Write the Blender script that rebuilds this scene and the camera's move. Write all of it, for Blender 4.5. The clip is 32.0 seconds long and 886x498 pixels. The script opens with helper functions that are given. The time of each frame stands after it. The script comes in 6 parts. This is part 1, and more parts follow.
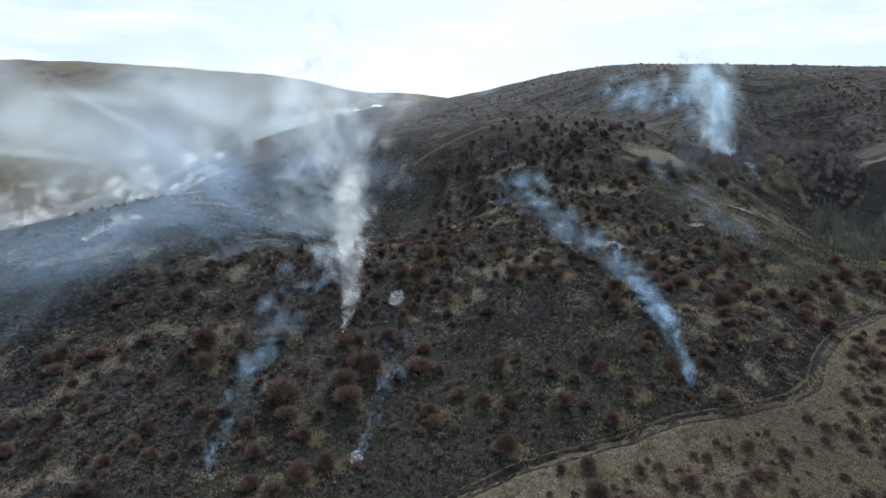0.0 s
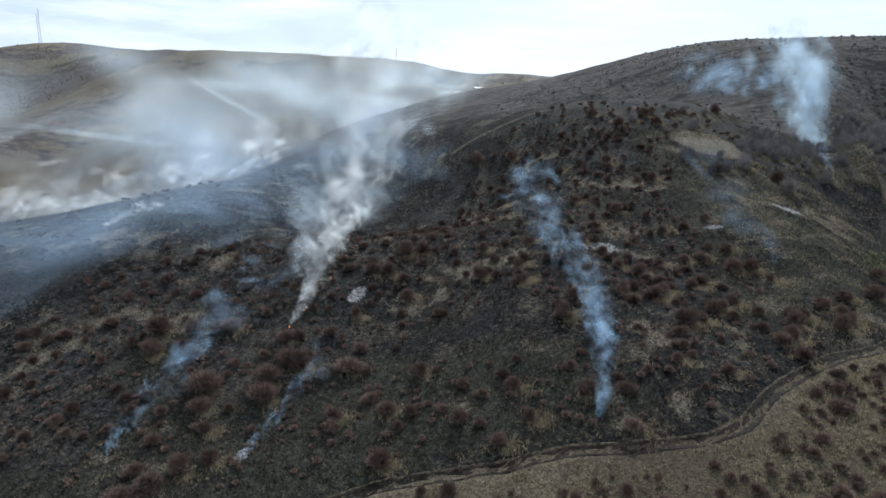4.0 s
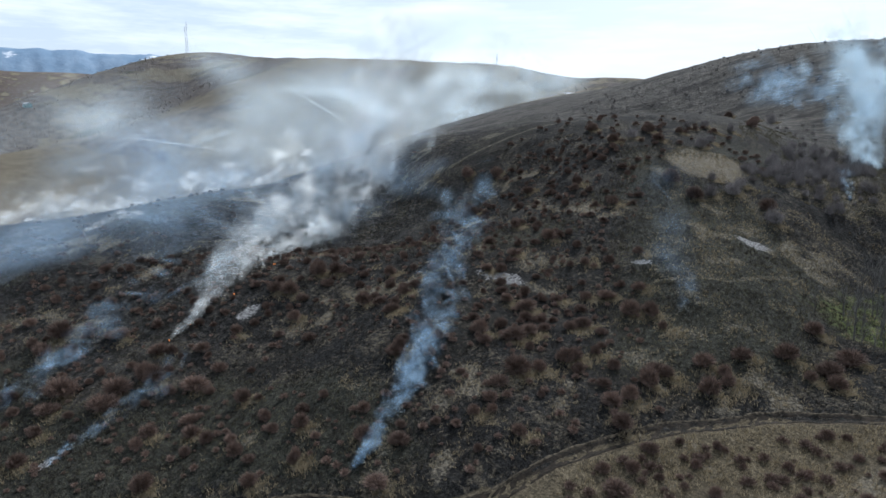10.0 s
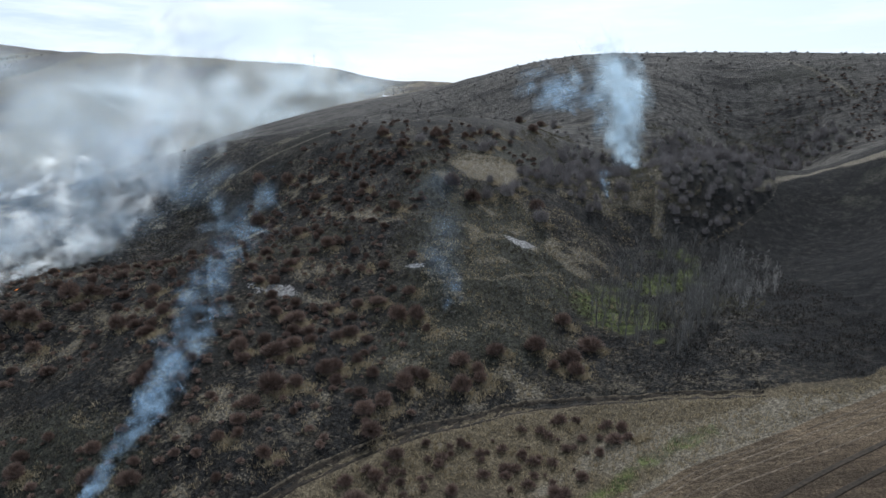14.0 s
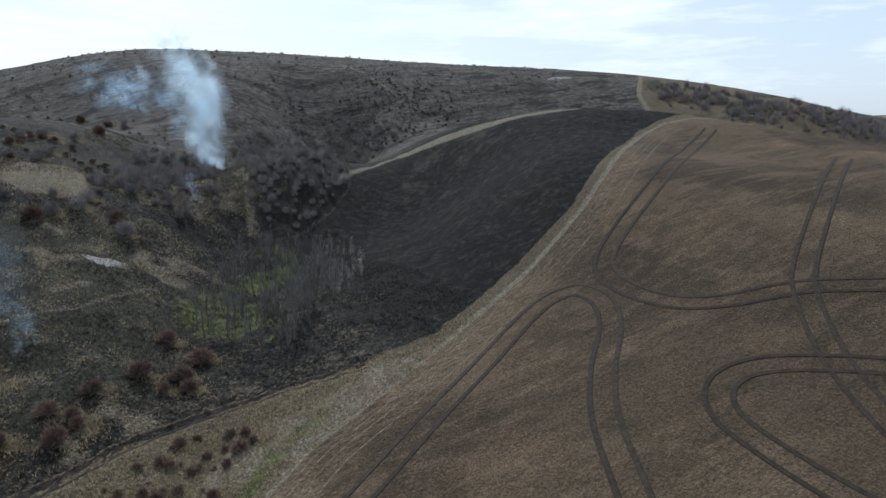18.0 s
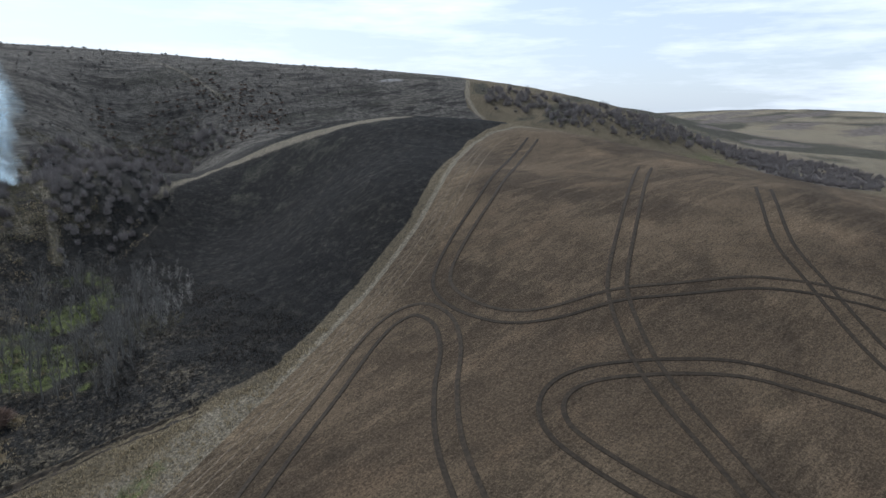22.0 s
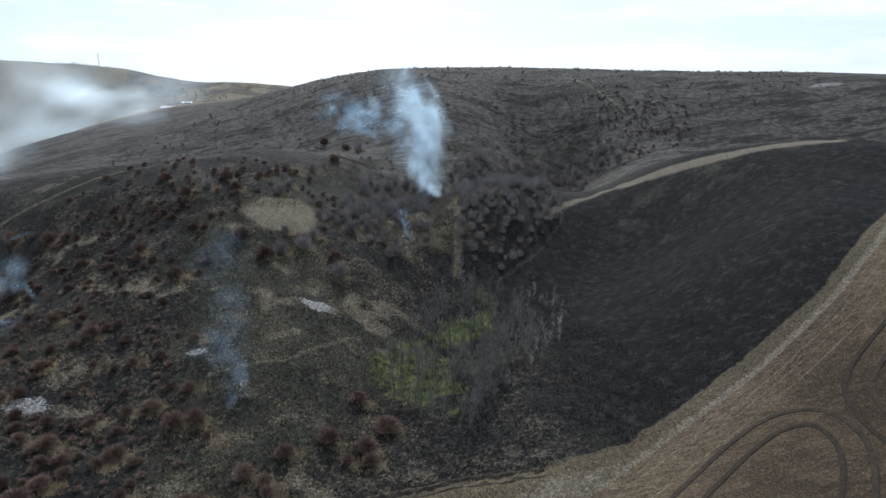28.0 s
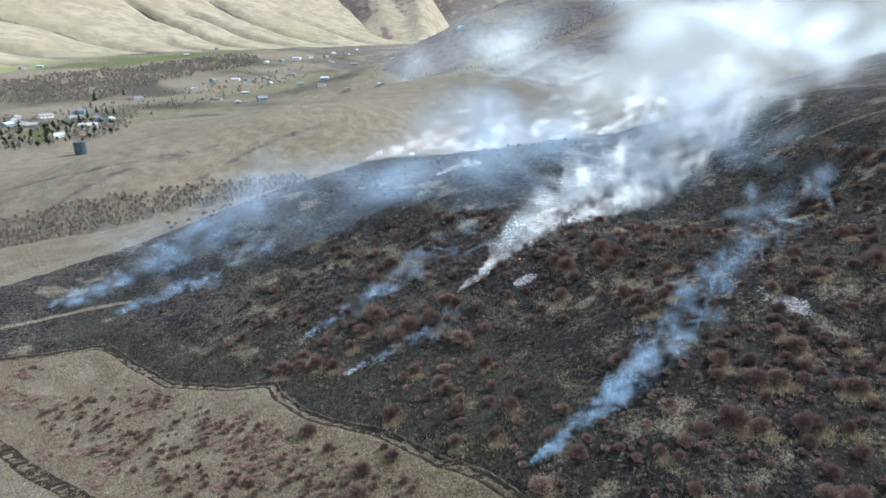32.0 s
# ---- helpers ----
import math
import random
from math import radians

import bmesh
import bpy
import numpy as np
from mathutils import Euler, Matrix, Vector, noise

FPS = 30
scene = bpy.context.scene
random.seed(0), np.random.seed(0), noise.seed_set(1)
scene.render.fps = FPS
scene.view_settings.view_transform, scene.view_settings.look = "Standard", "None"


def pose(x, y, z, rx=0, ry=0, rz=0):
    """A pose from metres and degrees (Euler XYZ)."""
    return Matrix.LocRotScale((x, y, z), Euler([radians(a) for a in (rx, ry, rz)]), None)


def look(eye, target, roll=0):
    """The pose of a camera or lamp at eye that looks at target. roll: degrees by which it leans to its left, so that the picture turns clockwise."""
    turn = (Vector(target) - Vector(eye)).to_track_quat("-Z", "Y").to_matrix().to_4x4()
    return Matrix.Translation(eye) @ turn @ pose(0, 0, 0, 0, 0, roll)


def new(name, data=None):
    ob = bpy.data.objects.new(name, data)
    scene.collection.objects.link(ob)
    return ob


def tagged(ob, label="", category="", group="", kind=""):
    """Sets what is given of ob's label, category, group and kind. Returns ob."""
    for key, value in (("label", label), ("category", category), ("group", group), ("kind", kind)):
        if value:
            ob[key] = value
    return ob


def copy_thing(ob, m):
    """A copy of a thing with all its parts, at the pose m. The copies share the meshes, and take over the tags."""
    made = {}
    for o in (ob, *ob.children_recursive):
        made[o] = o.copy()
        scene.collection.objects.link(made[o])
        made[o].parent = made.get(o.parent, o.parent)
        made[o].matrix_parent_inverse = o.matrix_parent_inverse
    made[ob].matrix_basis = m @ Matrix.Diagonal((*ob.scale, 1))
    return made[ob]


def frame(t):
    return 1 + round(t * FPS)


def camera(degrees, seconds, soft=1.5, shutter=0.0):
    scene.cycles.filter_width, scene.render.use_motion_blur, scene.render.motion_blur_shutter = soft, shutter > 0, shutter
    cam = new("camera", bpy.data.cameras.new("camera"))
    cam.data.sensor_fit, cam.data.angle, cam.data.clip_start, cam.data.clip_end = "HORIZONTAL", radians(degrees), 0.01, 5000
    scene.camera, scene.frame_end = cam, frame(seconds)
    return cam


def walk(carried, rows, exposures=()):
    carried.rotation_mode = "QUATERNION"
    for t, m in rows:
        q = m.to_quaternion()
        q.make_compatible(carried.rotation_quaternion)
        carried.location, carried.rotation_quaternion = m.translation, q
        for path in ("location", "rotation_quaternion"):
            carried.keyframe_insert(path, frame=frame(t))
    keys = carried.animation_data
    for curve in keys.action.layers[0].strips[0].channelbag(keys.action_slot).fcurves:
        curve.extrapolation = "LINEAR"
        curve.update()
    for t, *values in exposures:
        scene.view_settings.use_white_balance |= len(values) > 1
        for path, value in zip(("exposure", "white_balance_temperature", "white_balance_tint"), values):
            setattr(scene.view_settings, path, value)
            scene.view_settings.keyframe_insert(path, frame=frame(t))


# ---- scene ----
scene.cycles.transparent_max_bounces = 64
EXPOSURES = [(0, 0.28, 5700, 8), (0.7, -0.24, 5700, 8), (2.3, -0.34, 5700, 8), (3.0, -0.12, 5700, 8), (3.7, 0.25, 5700, 8), (20.0, 0.22, 5700, 8), (28.0, 0.32, 5700, 8), (29, 0.12, 5700, 8), (30, 0.0, 5700, 8), (31, 0.12, 5650, 8), (32, 1.02, 5600, 8)]
cam = camera(70.33, 32.0)


def aim(x, y, z, yaw, pitch, roll):
    """A camera pose: yaw is degrees clockwise from +y, pitch upwards, roll to its left."""
    return pose(x, y, z, 90 + pitch, 0, -yaw) @ pose(0, 0, 0, 0, 0, roll)


walk(cam, [
    (0, aim(0.00, 0.00, -0.00, 0.00, -9.69, 0.23)),
    (0.5, aim(4.02, 0.32, 1.04, -1.07, -6.63, 0.12)),
    (1, aim(7.74, 0.77, 1.95, -3.05, -5.34, 0.21)),
    (1.5, aim(11.54, 1.62, 2.41, -5.87, -5.43, 0.32)),
    (2, aim(15.43, 2.51, 2.37, -6.61, -5.42, 0.24)),
    (2.5, aim(19.22, 3.44, 2.24, -7.09, -6.24, 0.17)),
    (3, aim(23.13, 4.56, 2.17, -7.59, -10.40, 0.04)),
    (3.5, aim(26.86, 5.87, 2.46, -9.72, -11.49, -0.02)),
    (4, aim(30.22, 7.02, 2.85, -11.84, -11.52, 0.00)),
    (4.5, aim(33.89, 8.35, 3.03, -14.21, -11.43, 0.05)),
    (6.5, aim(48.23, 14.40, 3.85, -20.35, -11.39, 0.07)),
    (7, aim(51.49, 15.91, 3.96, -20.91, -11.41, 0.15)),
    (7.5, aim(54.83, 17.36, 4.30, -21.48, -11.45, 0.22)),
    (8, aim(58.03, 18.73, 4.70, -21.84, -11.37, 0.20)),
    (8.5, aim(61.26, 20.12, 5.18, -22.13, -11.37, 0.22)),
    (9, aim(64.55, 21.52, 5.57, -22.57, -11.38, 0.28)),
    (9.5, aim(67.95, 23.08, 6.14, -23.06, -11.41, 0.34)),
    (10, aim(71.12, 24.45, 6.62, -23.74, -11.36, 0.36)),
    (10.5, aim(74.27, 25.89, 7.04, -24.41, -11.33, 0.42)),
    (11, aim(77.25, 27.20, 7.23, -24.35, -11.36, 0.42)),
    (11.5, aim(79.29, 28.21, 7.19, -24.01, -11.33, 0.50)),
    (12, aim(80.70, 28.87, 7.17, -22.27, -11.27, 0.57)),
    (12.5, aim(81.56, 29.35, 7.19, -20.14, -11.18, 0.53)),
    (13, aim(81.86, 29.46, 7.39, -17.15, -11.16, 0.58)),
    (13.5, aim(81.95, 29.36, 7.54, -13.02, -11.10, 0.58)),
    (15.5, aim(82.11, 28.58, 8.47, 5.32, -11.20, 0.14)),
    (16, aim(81.97, 28.52, 8.53, 10.56, -11.20, 0.08)),
    (16.5, aim(81.90, 28.40, 8.64, 15.02, -11.22, 0.01)),
    (17, aim(81.90, 28.32, 8.81, 18.86, -11.27, -0.05)),
    (17.5, aim(81.78, 28.17, 8.98, 24.05, -11.33, -0.13)),
    (18, aim(81.61, 28.20, 9.11, 27.53, -11.39, -0.12)),
    (18.5, aim(81.58, 28.25, 9.19, 28.19, -11.45, -0.12)),
    (19, aim(81.82, 28.04, 9.24, 32.66, -11.47, -0.15)),
    (19.5, aim(81.64, 28.00, 9.37, 38.57, -11.59, -0.13)),
    (20, aim(81.49, 27.91, 9.43, 41.37, -11.67, -0.15)),
    (20.5, aim(81.35, 27.98, 9.77, 42.26, -11.76, -0.09)),
    (21, aim(81.45, 28.11, 10.75, 42.27, -11.83, -0.06)),
    (21.5, aim(81.96, 28.53, 12.12, 42.24, -11.88, -0.03)),
    (22, aim(82.92, 29.38, 13.50, 42.24, -11.93, -0.02)),
    (22.5, aim(84.15, 30.57, 14.93, 42.26, -11.98, -0.00)),
    (23, aim(85.69, 32.09, 16.08, 42.25, -12.00, -0.03)),
    (23.5, aim(87.22, 33.76, 16.92, 42.00, -12.03, 0.04)),
    (24, aim(88.33, 35.03, 17.78, 38.51, -12.11, -0.01)),
    (24.5, aim(88.99, 35.79, 18.49, 34.47, -12.16, -0.07)),
    (25, aim(89.35, 36.20, 19.04, 30.61, -12.19, -0.18)),
    (25.5, aim(89.45, 36.39, 19.60, 27.01, -12.19, -0.24)),
    (27.5, aim(89.74, 36.61, 21.52, 16.28, -12.19, -0.42)),
    (28, aim(89.39, 36.66, 21.37, 6.90, -12.06, -0.62)),
    (28.5, aim(89.41, 36.91, 21.49, -1.89, -12.04, -0.69)),
    (29, aim(88.91, 37.69, 21.27, -11.30, -11.87, -0.65)),
    (29.5, aim(88.50, 38.10, 21.39, -25.58, -11.72, -0.73)),
    (30, aim(88.93, 38.60, 20.90, -37.56, -11.33, -0.73)),
    (30.5, aim(89.03, 39.05, 20.71, -44.07, -12.29, -0.80)),
    (31, aim(88.89, 39.03, 20.65, -49.22, -14.53, -0.83)),
    (31.5, aim(88.33, 38.10, 20.38, -54.38, -16.94, -0.67)),
    (32, aim(87.73, 37.38, 20.06, -59.33, -18.94, -0.42)),
], exposures=EXPOSURES)

# ---------------------------------------------------------------- light
SUN_YAW, SUN_UP = 4.0, 40.0
sun_way = Vector((math.sin(radians(SUN_YAW)) * math.cos(radians(SUN_UP)), math.cos(radians(SUN_YAW)) * math.cos(radians(SUN_UP)), math.sin(radians(SUN_UP))))
sun = new("sun", bpy.data.lights.new("sun", "SUN"))
sun.data.energy, sun.data.angle, sun.data.color = 3.3, radians(0.6), (1.0, 0.95, 0.87)
sun.matrix_world = look(sun_way * 300, (0, 0, 0))

world = bpy.data.worlds.new("sky")
scene.world = world
world.use_nodes = True
wn, wl = world.node_tree.nodes, world.node_tree.links
wn.clear()
sky = wn.new("ShaderNodeTexSky")
sky.sky_type, sky.sun_disc = "NISHITA", False
sky.sun_elevation, sky.sun_rotation = radians(SUN_UP), radians(SUN_YAW)
sky.air_density, sky.dust_density, sky.ozone_density = 1.0, 1.6, 1.0
where = wn.new("ShaderNodeTexCoord")
flat = wn.new("ShaderNodeMapping")
flat.inputs["Scale"].default_value = (1.3, 1.3, 9.0)
wl.new(where.outputs["Generated"], flat.inputs["Vector"])
cloud = wn.new("ShaderNodeTexNoise")
cloud.inputs["Scale"].default_value, cloud.inputs["Detail"].default_value, cloud.inputs["Roughness"].default_value = 2.6, 7, 0.6
wl.new(flat.outputs["Vector"], cloud.inputs["Vector"])
cover = wn.new("ShaderNodeMapRange")
cover.inputs["From Min"].default_value, cover.inputs["From Max"].default_value = 0.46, 0.68
cover.inputs["To Min"].default_value, cover.inputs["To Max"].default_value = 0.05, 0.9
wl.new(cloud.outputs["Fac"], cover.inputs["Value"])
thin = wn.new("ShaderNodeMixRGB")
thin.inputs["Fac"].default_value, thin.inputs["Color2"].default_value = 0.68, (6.95, 7.45, 8.0, 1)
wl.new(sky.outputs["Color"], thin.inputs["Color1"])
veil = wn.new("ShaderNodeMixRGB")
veil.inputs["Color2"].default_value = (9.7, 9.8, 9.9, 1)
wl.new(cover.outputs["Result"], veil.inputs["Fac"])
wl.new(thin.outputs["Color"], veil.inputs["Color1"])
back = wn.new("ShaderNodeBackground")
back.inputs["Strength"].default_value = 0.10
wl.new(veil.outputs["Color"], back.inputs["Color"])
wout = wn.new("ShaderNodeOutputWorld")
wl.new(back.outputs["Background"], wout.inputs["Surface"])

# ---------------------------------------------------------------- materials
class Paint:
    """A node material with a Principled surface, and short ways to add textures to it."""

    def __init__(self, name, rough=0.9, gloss=0.15):
        self.m = bpy.data.materials.new(name)
        self.m.use_nodes = True
        self.n, self.l = self.m.node_tree.nodes, self.m.node_tree.links
        self.top = self.n["Principled BSDF"]
        self.top.inputs["Roughness"].default_value = rough
        self.top.inputs["Specular IOR Level"].default_value = gloss
        self.place = self.n.new("ShaderNodeNewGeometry").outputs["Position"]

    def put(self, socket, value):
        if hasattr(value, "links"):
            self.l.new(value, socket)
        elif isinstance(value, tuple):
            socket.default_value = (*value, 1) if len(value) == 3 and len(socket.default_value) == 4 else value
        else:
            socket.default_value = value

    def noise(self, scale, detail=4, roughness=0.6, stretch=None, local=False, warp=0.0):
        node = self.n.new("ShaderNodeTexNoise")
        self.put(node.inputs["Scale"], scale), self.put(node.inputs["Detail"], detail), self.put(node.inputs["Roughness"], roughness)
        self.put(node.inputs["Distortion"], warp)
        src = self.n.new("ShaderNodeTexCoord").outputs["Object"] if local else self.place
        if stretch:
            mp = self.n.new("ShaderNodeMapping")
            mp.inputs["Scale"].default_value = stretch[:3]
            if len(stretch) > 3:
                mp.inputs["Rotation"].default_value = (0, 0, radians(stretch[3]))
            self.l.new(src, mp.inputs["Vector"])
            src = mp.outputs["Vector"]
        self.l.new(src, node.inputs["Vector"])
        return node.outputs["Fac"]

    def cells(self, scale):
        node = self.n.new("ShaderNodeTexVoronoi")
        self.put(node.inputs["Scale"], scale)
        self.l.new(self.place, node.inputs["Vector"])
        return node.outputs["Distance"]

    def span(self, value, a, b, lo=0.0, hi=1.0):
        node = self.n.new("ShaderNodeMapRange")
        node.interpolation_type = "SMOOTHSTEP"
        for key, v in (("Value", value), ("From Min", a), ("From Max", b), ("To Min", lo), ("To Max", hi)):
            self.put(node.inputs[key], v)
        return node.outputs["Result"]

    def math(self, kind, a, b=0.0):
        node = self.n.new("ShaderNodeMath")
        node.operation = kind
        self.put(node.inputs[0], a), self.put(node.inputs[1], b)
        return node.outputs[0]

    def mix(self, fac, a, b, blend="MIX"):
        node = self.n.new("ShaderNodeMixRGB")
        node.blend_type = blend
        self.put(node.inputs["Fac"], fac), self.put(node.inputs["Color1"], a), self.put(node.inputs["Color2"], b)
        return node.outputs["Color"]

    def layer(self, name):
        node = self.n.new("ShaderNodeAttribute")
        node.attribute_name = name
        split = self.n.new("ShaderNodeSeparateColor")
        self.l.new(node.outputs["Color"], split.inputs["Color"])
        return split.outputs["Red"], split.outputs["Green"], split.outputs["Blue"]

    def chance(self):
        return self.n.new("ShaderNodeObjectInfo").outputs["Random"]

    def island(self):
        return self.n.new("ShaderNodeNewGeometry").outputs["Random Per Island"]

    def done(self, colour, bump=None, depth=0.1, strength=0.6):
        self.put(self.top.inputs["Base Color"], colour)
        if bump is not None:
            node = self.n.new("ShaderNodeBump")
            node.inputs["Distance"].default_value, node.inputs["Strength"].default_value = depth, strength
            self.l.new(bump, node.inputs["Height"])
            self.l.new(node.outputs["Normal"], self.top.inputs["Normal"])
        return self.m


def ground_paint():
    p = Paint("ground", 0.95, 0.08)
    burnt, tilled, lush = p.layer("cover")
    straw, olive, ash = p.layer("patches")
    fine, mid, wide, broad = p.noise(2.6, 4, 0.7), p.noise(0.55, 4, 0.65), p.noise(0.13, 4, 0.6), p.noise(0.035, 3, 0.55)
    blotch = p.noise(0.30, 5, 0.72, warp=0.6)
    # dry grass outside the fire
    mat_ = p.noise(1.5, 6, 0.78, warp=1.2)
    grass = p.mix(p.span(mat_, 0.40, 0.62), (0.040, 0.032, 0.022), (0.185, 0.150, 0.098))
    grass = p.mix(p.span(fine, 0.3, 0.75, 0, 0.42), grass, (0.30, 0.245, 0.16))
    grass = p.mix(p.span(broad, 0.45, 0.62, 0, 0.5), grass, (0.080, 0.066, 0.046))
    gold = p.mix(p.span(wide, 0.35, 0.65), (0.222, 0.192, 0.140), (0.30, 0.262, 0.192))
    gold = p.mix(p.span(p.noise(0.09, 6, 0.75, warp=0.8), 0.46, 0.62, 0, 0.6), gold, (0.185, 0.150, 0.105))
    gold = p.mix(p.span(p.noise(0.012, 4, 0.6), 0.52, 0.64, 0, 0.5), gold, (0.19, 0.15, 0.11))
    xyz = p.n.new("ShaderNodeSeparateXYZ")
    p.l.new(p.place, xyz.inputs[0])
    grass = p.mix(p.math("MAXIMUM", p.span(xyz.outputs[0], -25, 45, 1, 0), p.span(xyz.outputs[0], 480, 620)), grass, p.mix(p.span(mat_, 0.38, 0.60, 0.75, 0), gold, (0.105, 0.085, 0.062)))
    east, north = p.span(xyz.outputs[0], 108, 132, 1, 0.3), p.span(xyz.outputs[1], 225, 262, 1, 0.55)
    # char, with singed stubble and ash showing through, then lightened uphill and westward
    char = p.mix(p.span(p.noise(1.8, 6, 0.78, warp=0.8), 0.44, 0.60), (0.0075, 0.0076, 0.0078), (0.045, 0.0425, 0.040))
    char = p.mix(p.span(blotch, 0.50, 0.66, 0, 0.7), char, (0.043, 0.040, 0.036))
    char = p.mix(p.span(p.math("ADD", fine, p.math("MULTIPLY", wide, 0.6)), 0.92, 1.04, 0, p.math("MULTIPLY", 0.62, east)), char, (0.145, 0.132, 0.110))
    char = p.mix(p.span(broad, 0.5, 0.68, 0, 0.5), char, (0.034, 0.031, 0.023))
    speck = p.noise(1.15, 5, 0.78, warp=0.4)
    char = p.mix(p.span(p.math("ADD", speck, p.math("MULTIPLY", wide, 0.5)), 0.76, 0.88, 0, p.math("MULTIPLY", 0.85, p.math("MULTIPLY", east, north))), char, p.mix(p.span(fine, 0.4, 0.65), (0.080, 0.067, 0.050), (0.20, 0.168, 0.118)))
    # the haze before the upper hill is put into its char as paler grey
    char = p.mix(p.math("MULTIPLY", p.span(xyz.outputs[1], 235, 275), p.span(p.noise(0.45, 6, 0.84, (0.7, 1.3, 1, 8), warp=0.2), 0.40, 0.64, 0.18, 0.9)), char, (0.19, 0.172, 0.150))
    north = p.span(xyz.outputs[1], 235, 275)
    char = p.mix(p.math("MULTIPLY", north, p.span(p.noise(0.11, 6, 0.74, (0.35, 1.5, 1, 6), warp=0.3), 0.48, 0.60, 0, 0.8)), char, (0.022, 0.020, 0.019))
    char = p.mix(p.math("MULTIPLY", north, p.span(p.noise(0.20, 6, 0.78, (0.12, 1.6, 1, 9)), 0.58, 0.66, 0, 0.7)), char, (0.20, 0.178, 0.145))
    # glancing sunlight on the western char, put into its colour as broken grey
    west = p.span(xyz.outputs[0], 15, -25)
    char = p.mix(p.math("MULTIPLY", west, p.span(p.noise(0.9, 6, 0.8, warp=0.4), 0.44, 0.62, 0, 0.6)), char, (0.115, 0.107, 0.100))
    beyond = p.math("SUBTRACT", xyz.outputs[0], p.math("MULTIPLY", p.math("MAXIMUM", p.math("SUBTRACT", xyz.outputs[1], 185.0), 0.0), 0.76))
    clean = p.math("MULTIPLY", p.span(beyond, 112, 130), p.span(xyz.outputs[1], 248, 232))
    char = p.mix(clean, char, p.mix(p.span(p.noise(0.5, 6, 0.76), 0.46, 0.68), p.mix(0.8, char, (0.006, 0.006, 0.007)), p.mix(0.35, char, (0.060, 0.056, 0.048))))
    edge = p.math("ADD", burnt, p.math("MULTIPLY", p.math("SUBTRACT", blotch, 0.5), 0.7))
    out = p.mix(p.span(edge, 0.42, 0.58), grass, char)
    half = p.mix(p.span(p.noise(1.6, 6, 0.78, warp=0.8), 0.42, 0.62), (0.017, 0.0172, 0.0145), (0.088, 0.086, 0.065))
    half = p.mix(p.span(fine, 0.45, 0.75, 0, 0.45), half, (0.130, 0.123, 0.090))
    out = p.mix(p.span(p.math("ADD", olive, p.math("MULTIPLY", p.math("SUBTRACT", blotch, 0.5), 1.0)), 0.35, 0.75, 0, 0.9), out, half)
    out = p.mix(p.span(p.math("ADD", straw, p.math("MULTIPLY", p.math("SUBTRACT", fine, 0.5), 0.9)), 0.38, 0.72, 0, 0.92), out, p.mix(p.span(fine, 0.35, 0.7), (0.135, 0.116, 0.088), (0.32, 0.277, 0.208)))
    fresh = p.mix(p.span(mid, 0.35, 0.65), (0.045, 0.053, 0.021), (0.150, 0.172, 0.058))
    out = p.mix(p.span(p.math("ADD", lush, p.math("MULTIPLY", p.math("SUBTRACT", blotch, 0.5), 0.9)), 0.38, 0.68, 0, 0.9), out, fresh)
    out = p.mix(p.span(p.math("ADD", ash, p.math("MULTIPLY", p.math("SUBTRACT", fine, 0.5), 0.8)), 0.42, 0.60), out, p.mix(p.span(fine, 0.4, 0.65), (0.12, 0.114, 0.110), (0.50, 0.48, 0.465)))
    bush = p.n.new("ShaderNodeAttribute")
    bush.attribute_name = "patches"
    shade = p.mix(p.span(p.noise(0.12, 6, 0.75), 0.42, 0.60), (0.085, 0.073, 0.070), (0.175, 0.150, 0.130))
    out = p.mix(p.span(p.math("ADD", bush.outputs["Alpha"], p.math("MULTIPLY", p.math("SUBTRACT", p.noise(0.045, 6, 0.72), 0.5), 1.5)), 0.35, 0.60, 0, 0.95), out, shade)
    # the tilled field: crusted soil, lighter on the knolls, with faint drill rows
    soil = p.mix(p.span(wide, 0.35, 0.65), (0.080, 0.059, 0.043), (0.124, 0.094, 0.069))
    soil = p.mix(p.span(broad, 0.45, 0.57, 0, 0.85), soil, (0.200, 0.152, 0.108))
    soil = p.mix(p.span(p.noise(0.05, 4, 0.6, warp=1.0), 0.52, 0.64, 0, 0.7), soil, (0.058, 0.046, 0.034))
    soil = p.mix(p.span(p.noise(0.5, 5, 0.7, (0.10, 1.0, 1, 58)), 0.46, 0.62, 0, 0.85), soil, (0.225, 0.175, 0.128))
    soil = p.mix(p.span(p.noise(2.2, 4, 0.75, (0.06, 1.0, 1, 58)), 0.52, 0.66, 0, 0.65), soil, (0.050, 0.037, 0.027))
    soil = p.mix(p.span(p.math("ADD", straw, p.math("MULTIPLY", p.math("SUBTRACT", mid, 0.5), 0.5)), 0.2, 0.7, 0, 0.85), soil, p.mix(p.span(p.noise(1.6, 4, 0.75, (0.05, 1.0, 1, 58)), 0.40, 0.60), (0.12, 0.092, 0.064), (0.31, 0.25, 0.18)))
    soil = p.mix(p.span(p.noise(7.0, 3, 0.7, (0.10, 1.0, 1, 58)), 0.42, 0.60, 0, 0.55), p.mix(0.25, soil, (0.30, 0.24, 0.18)), p.mix(0.5, soil, (0.02, 0.015, 0.011)))
    clod = p.noise(5.5, 5, 0.85)
    soil = p.mix(p.span(clod, 0.40, 0.60), p.mix(0.30, soil, (0.02, 0.015, 0.011)), p.mix(0.14, soil, (0.30, 0.245, 0.185)))
    soil = p.mix(p.span(p.noise(0.024, 4, 0.6, warp=0.6), 0.46, 0.58, 0, 0.75), soil, p.mix(1.0, soil, (0.60, 0.60, 0.62), "MULTIPLY"))
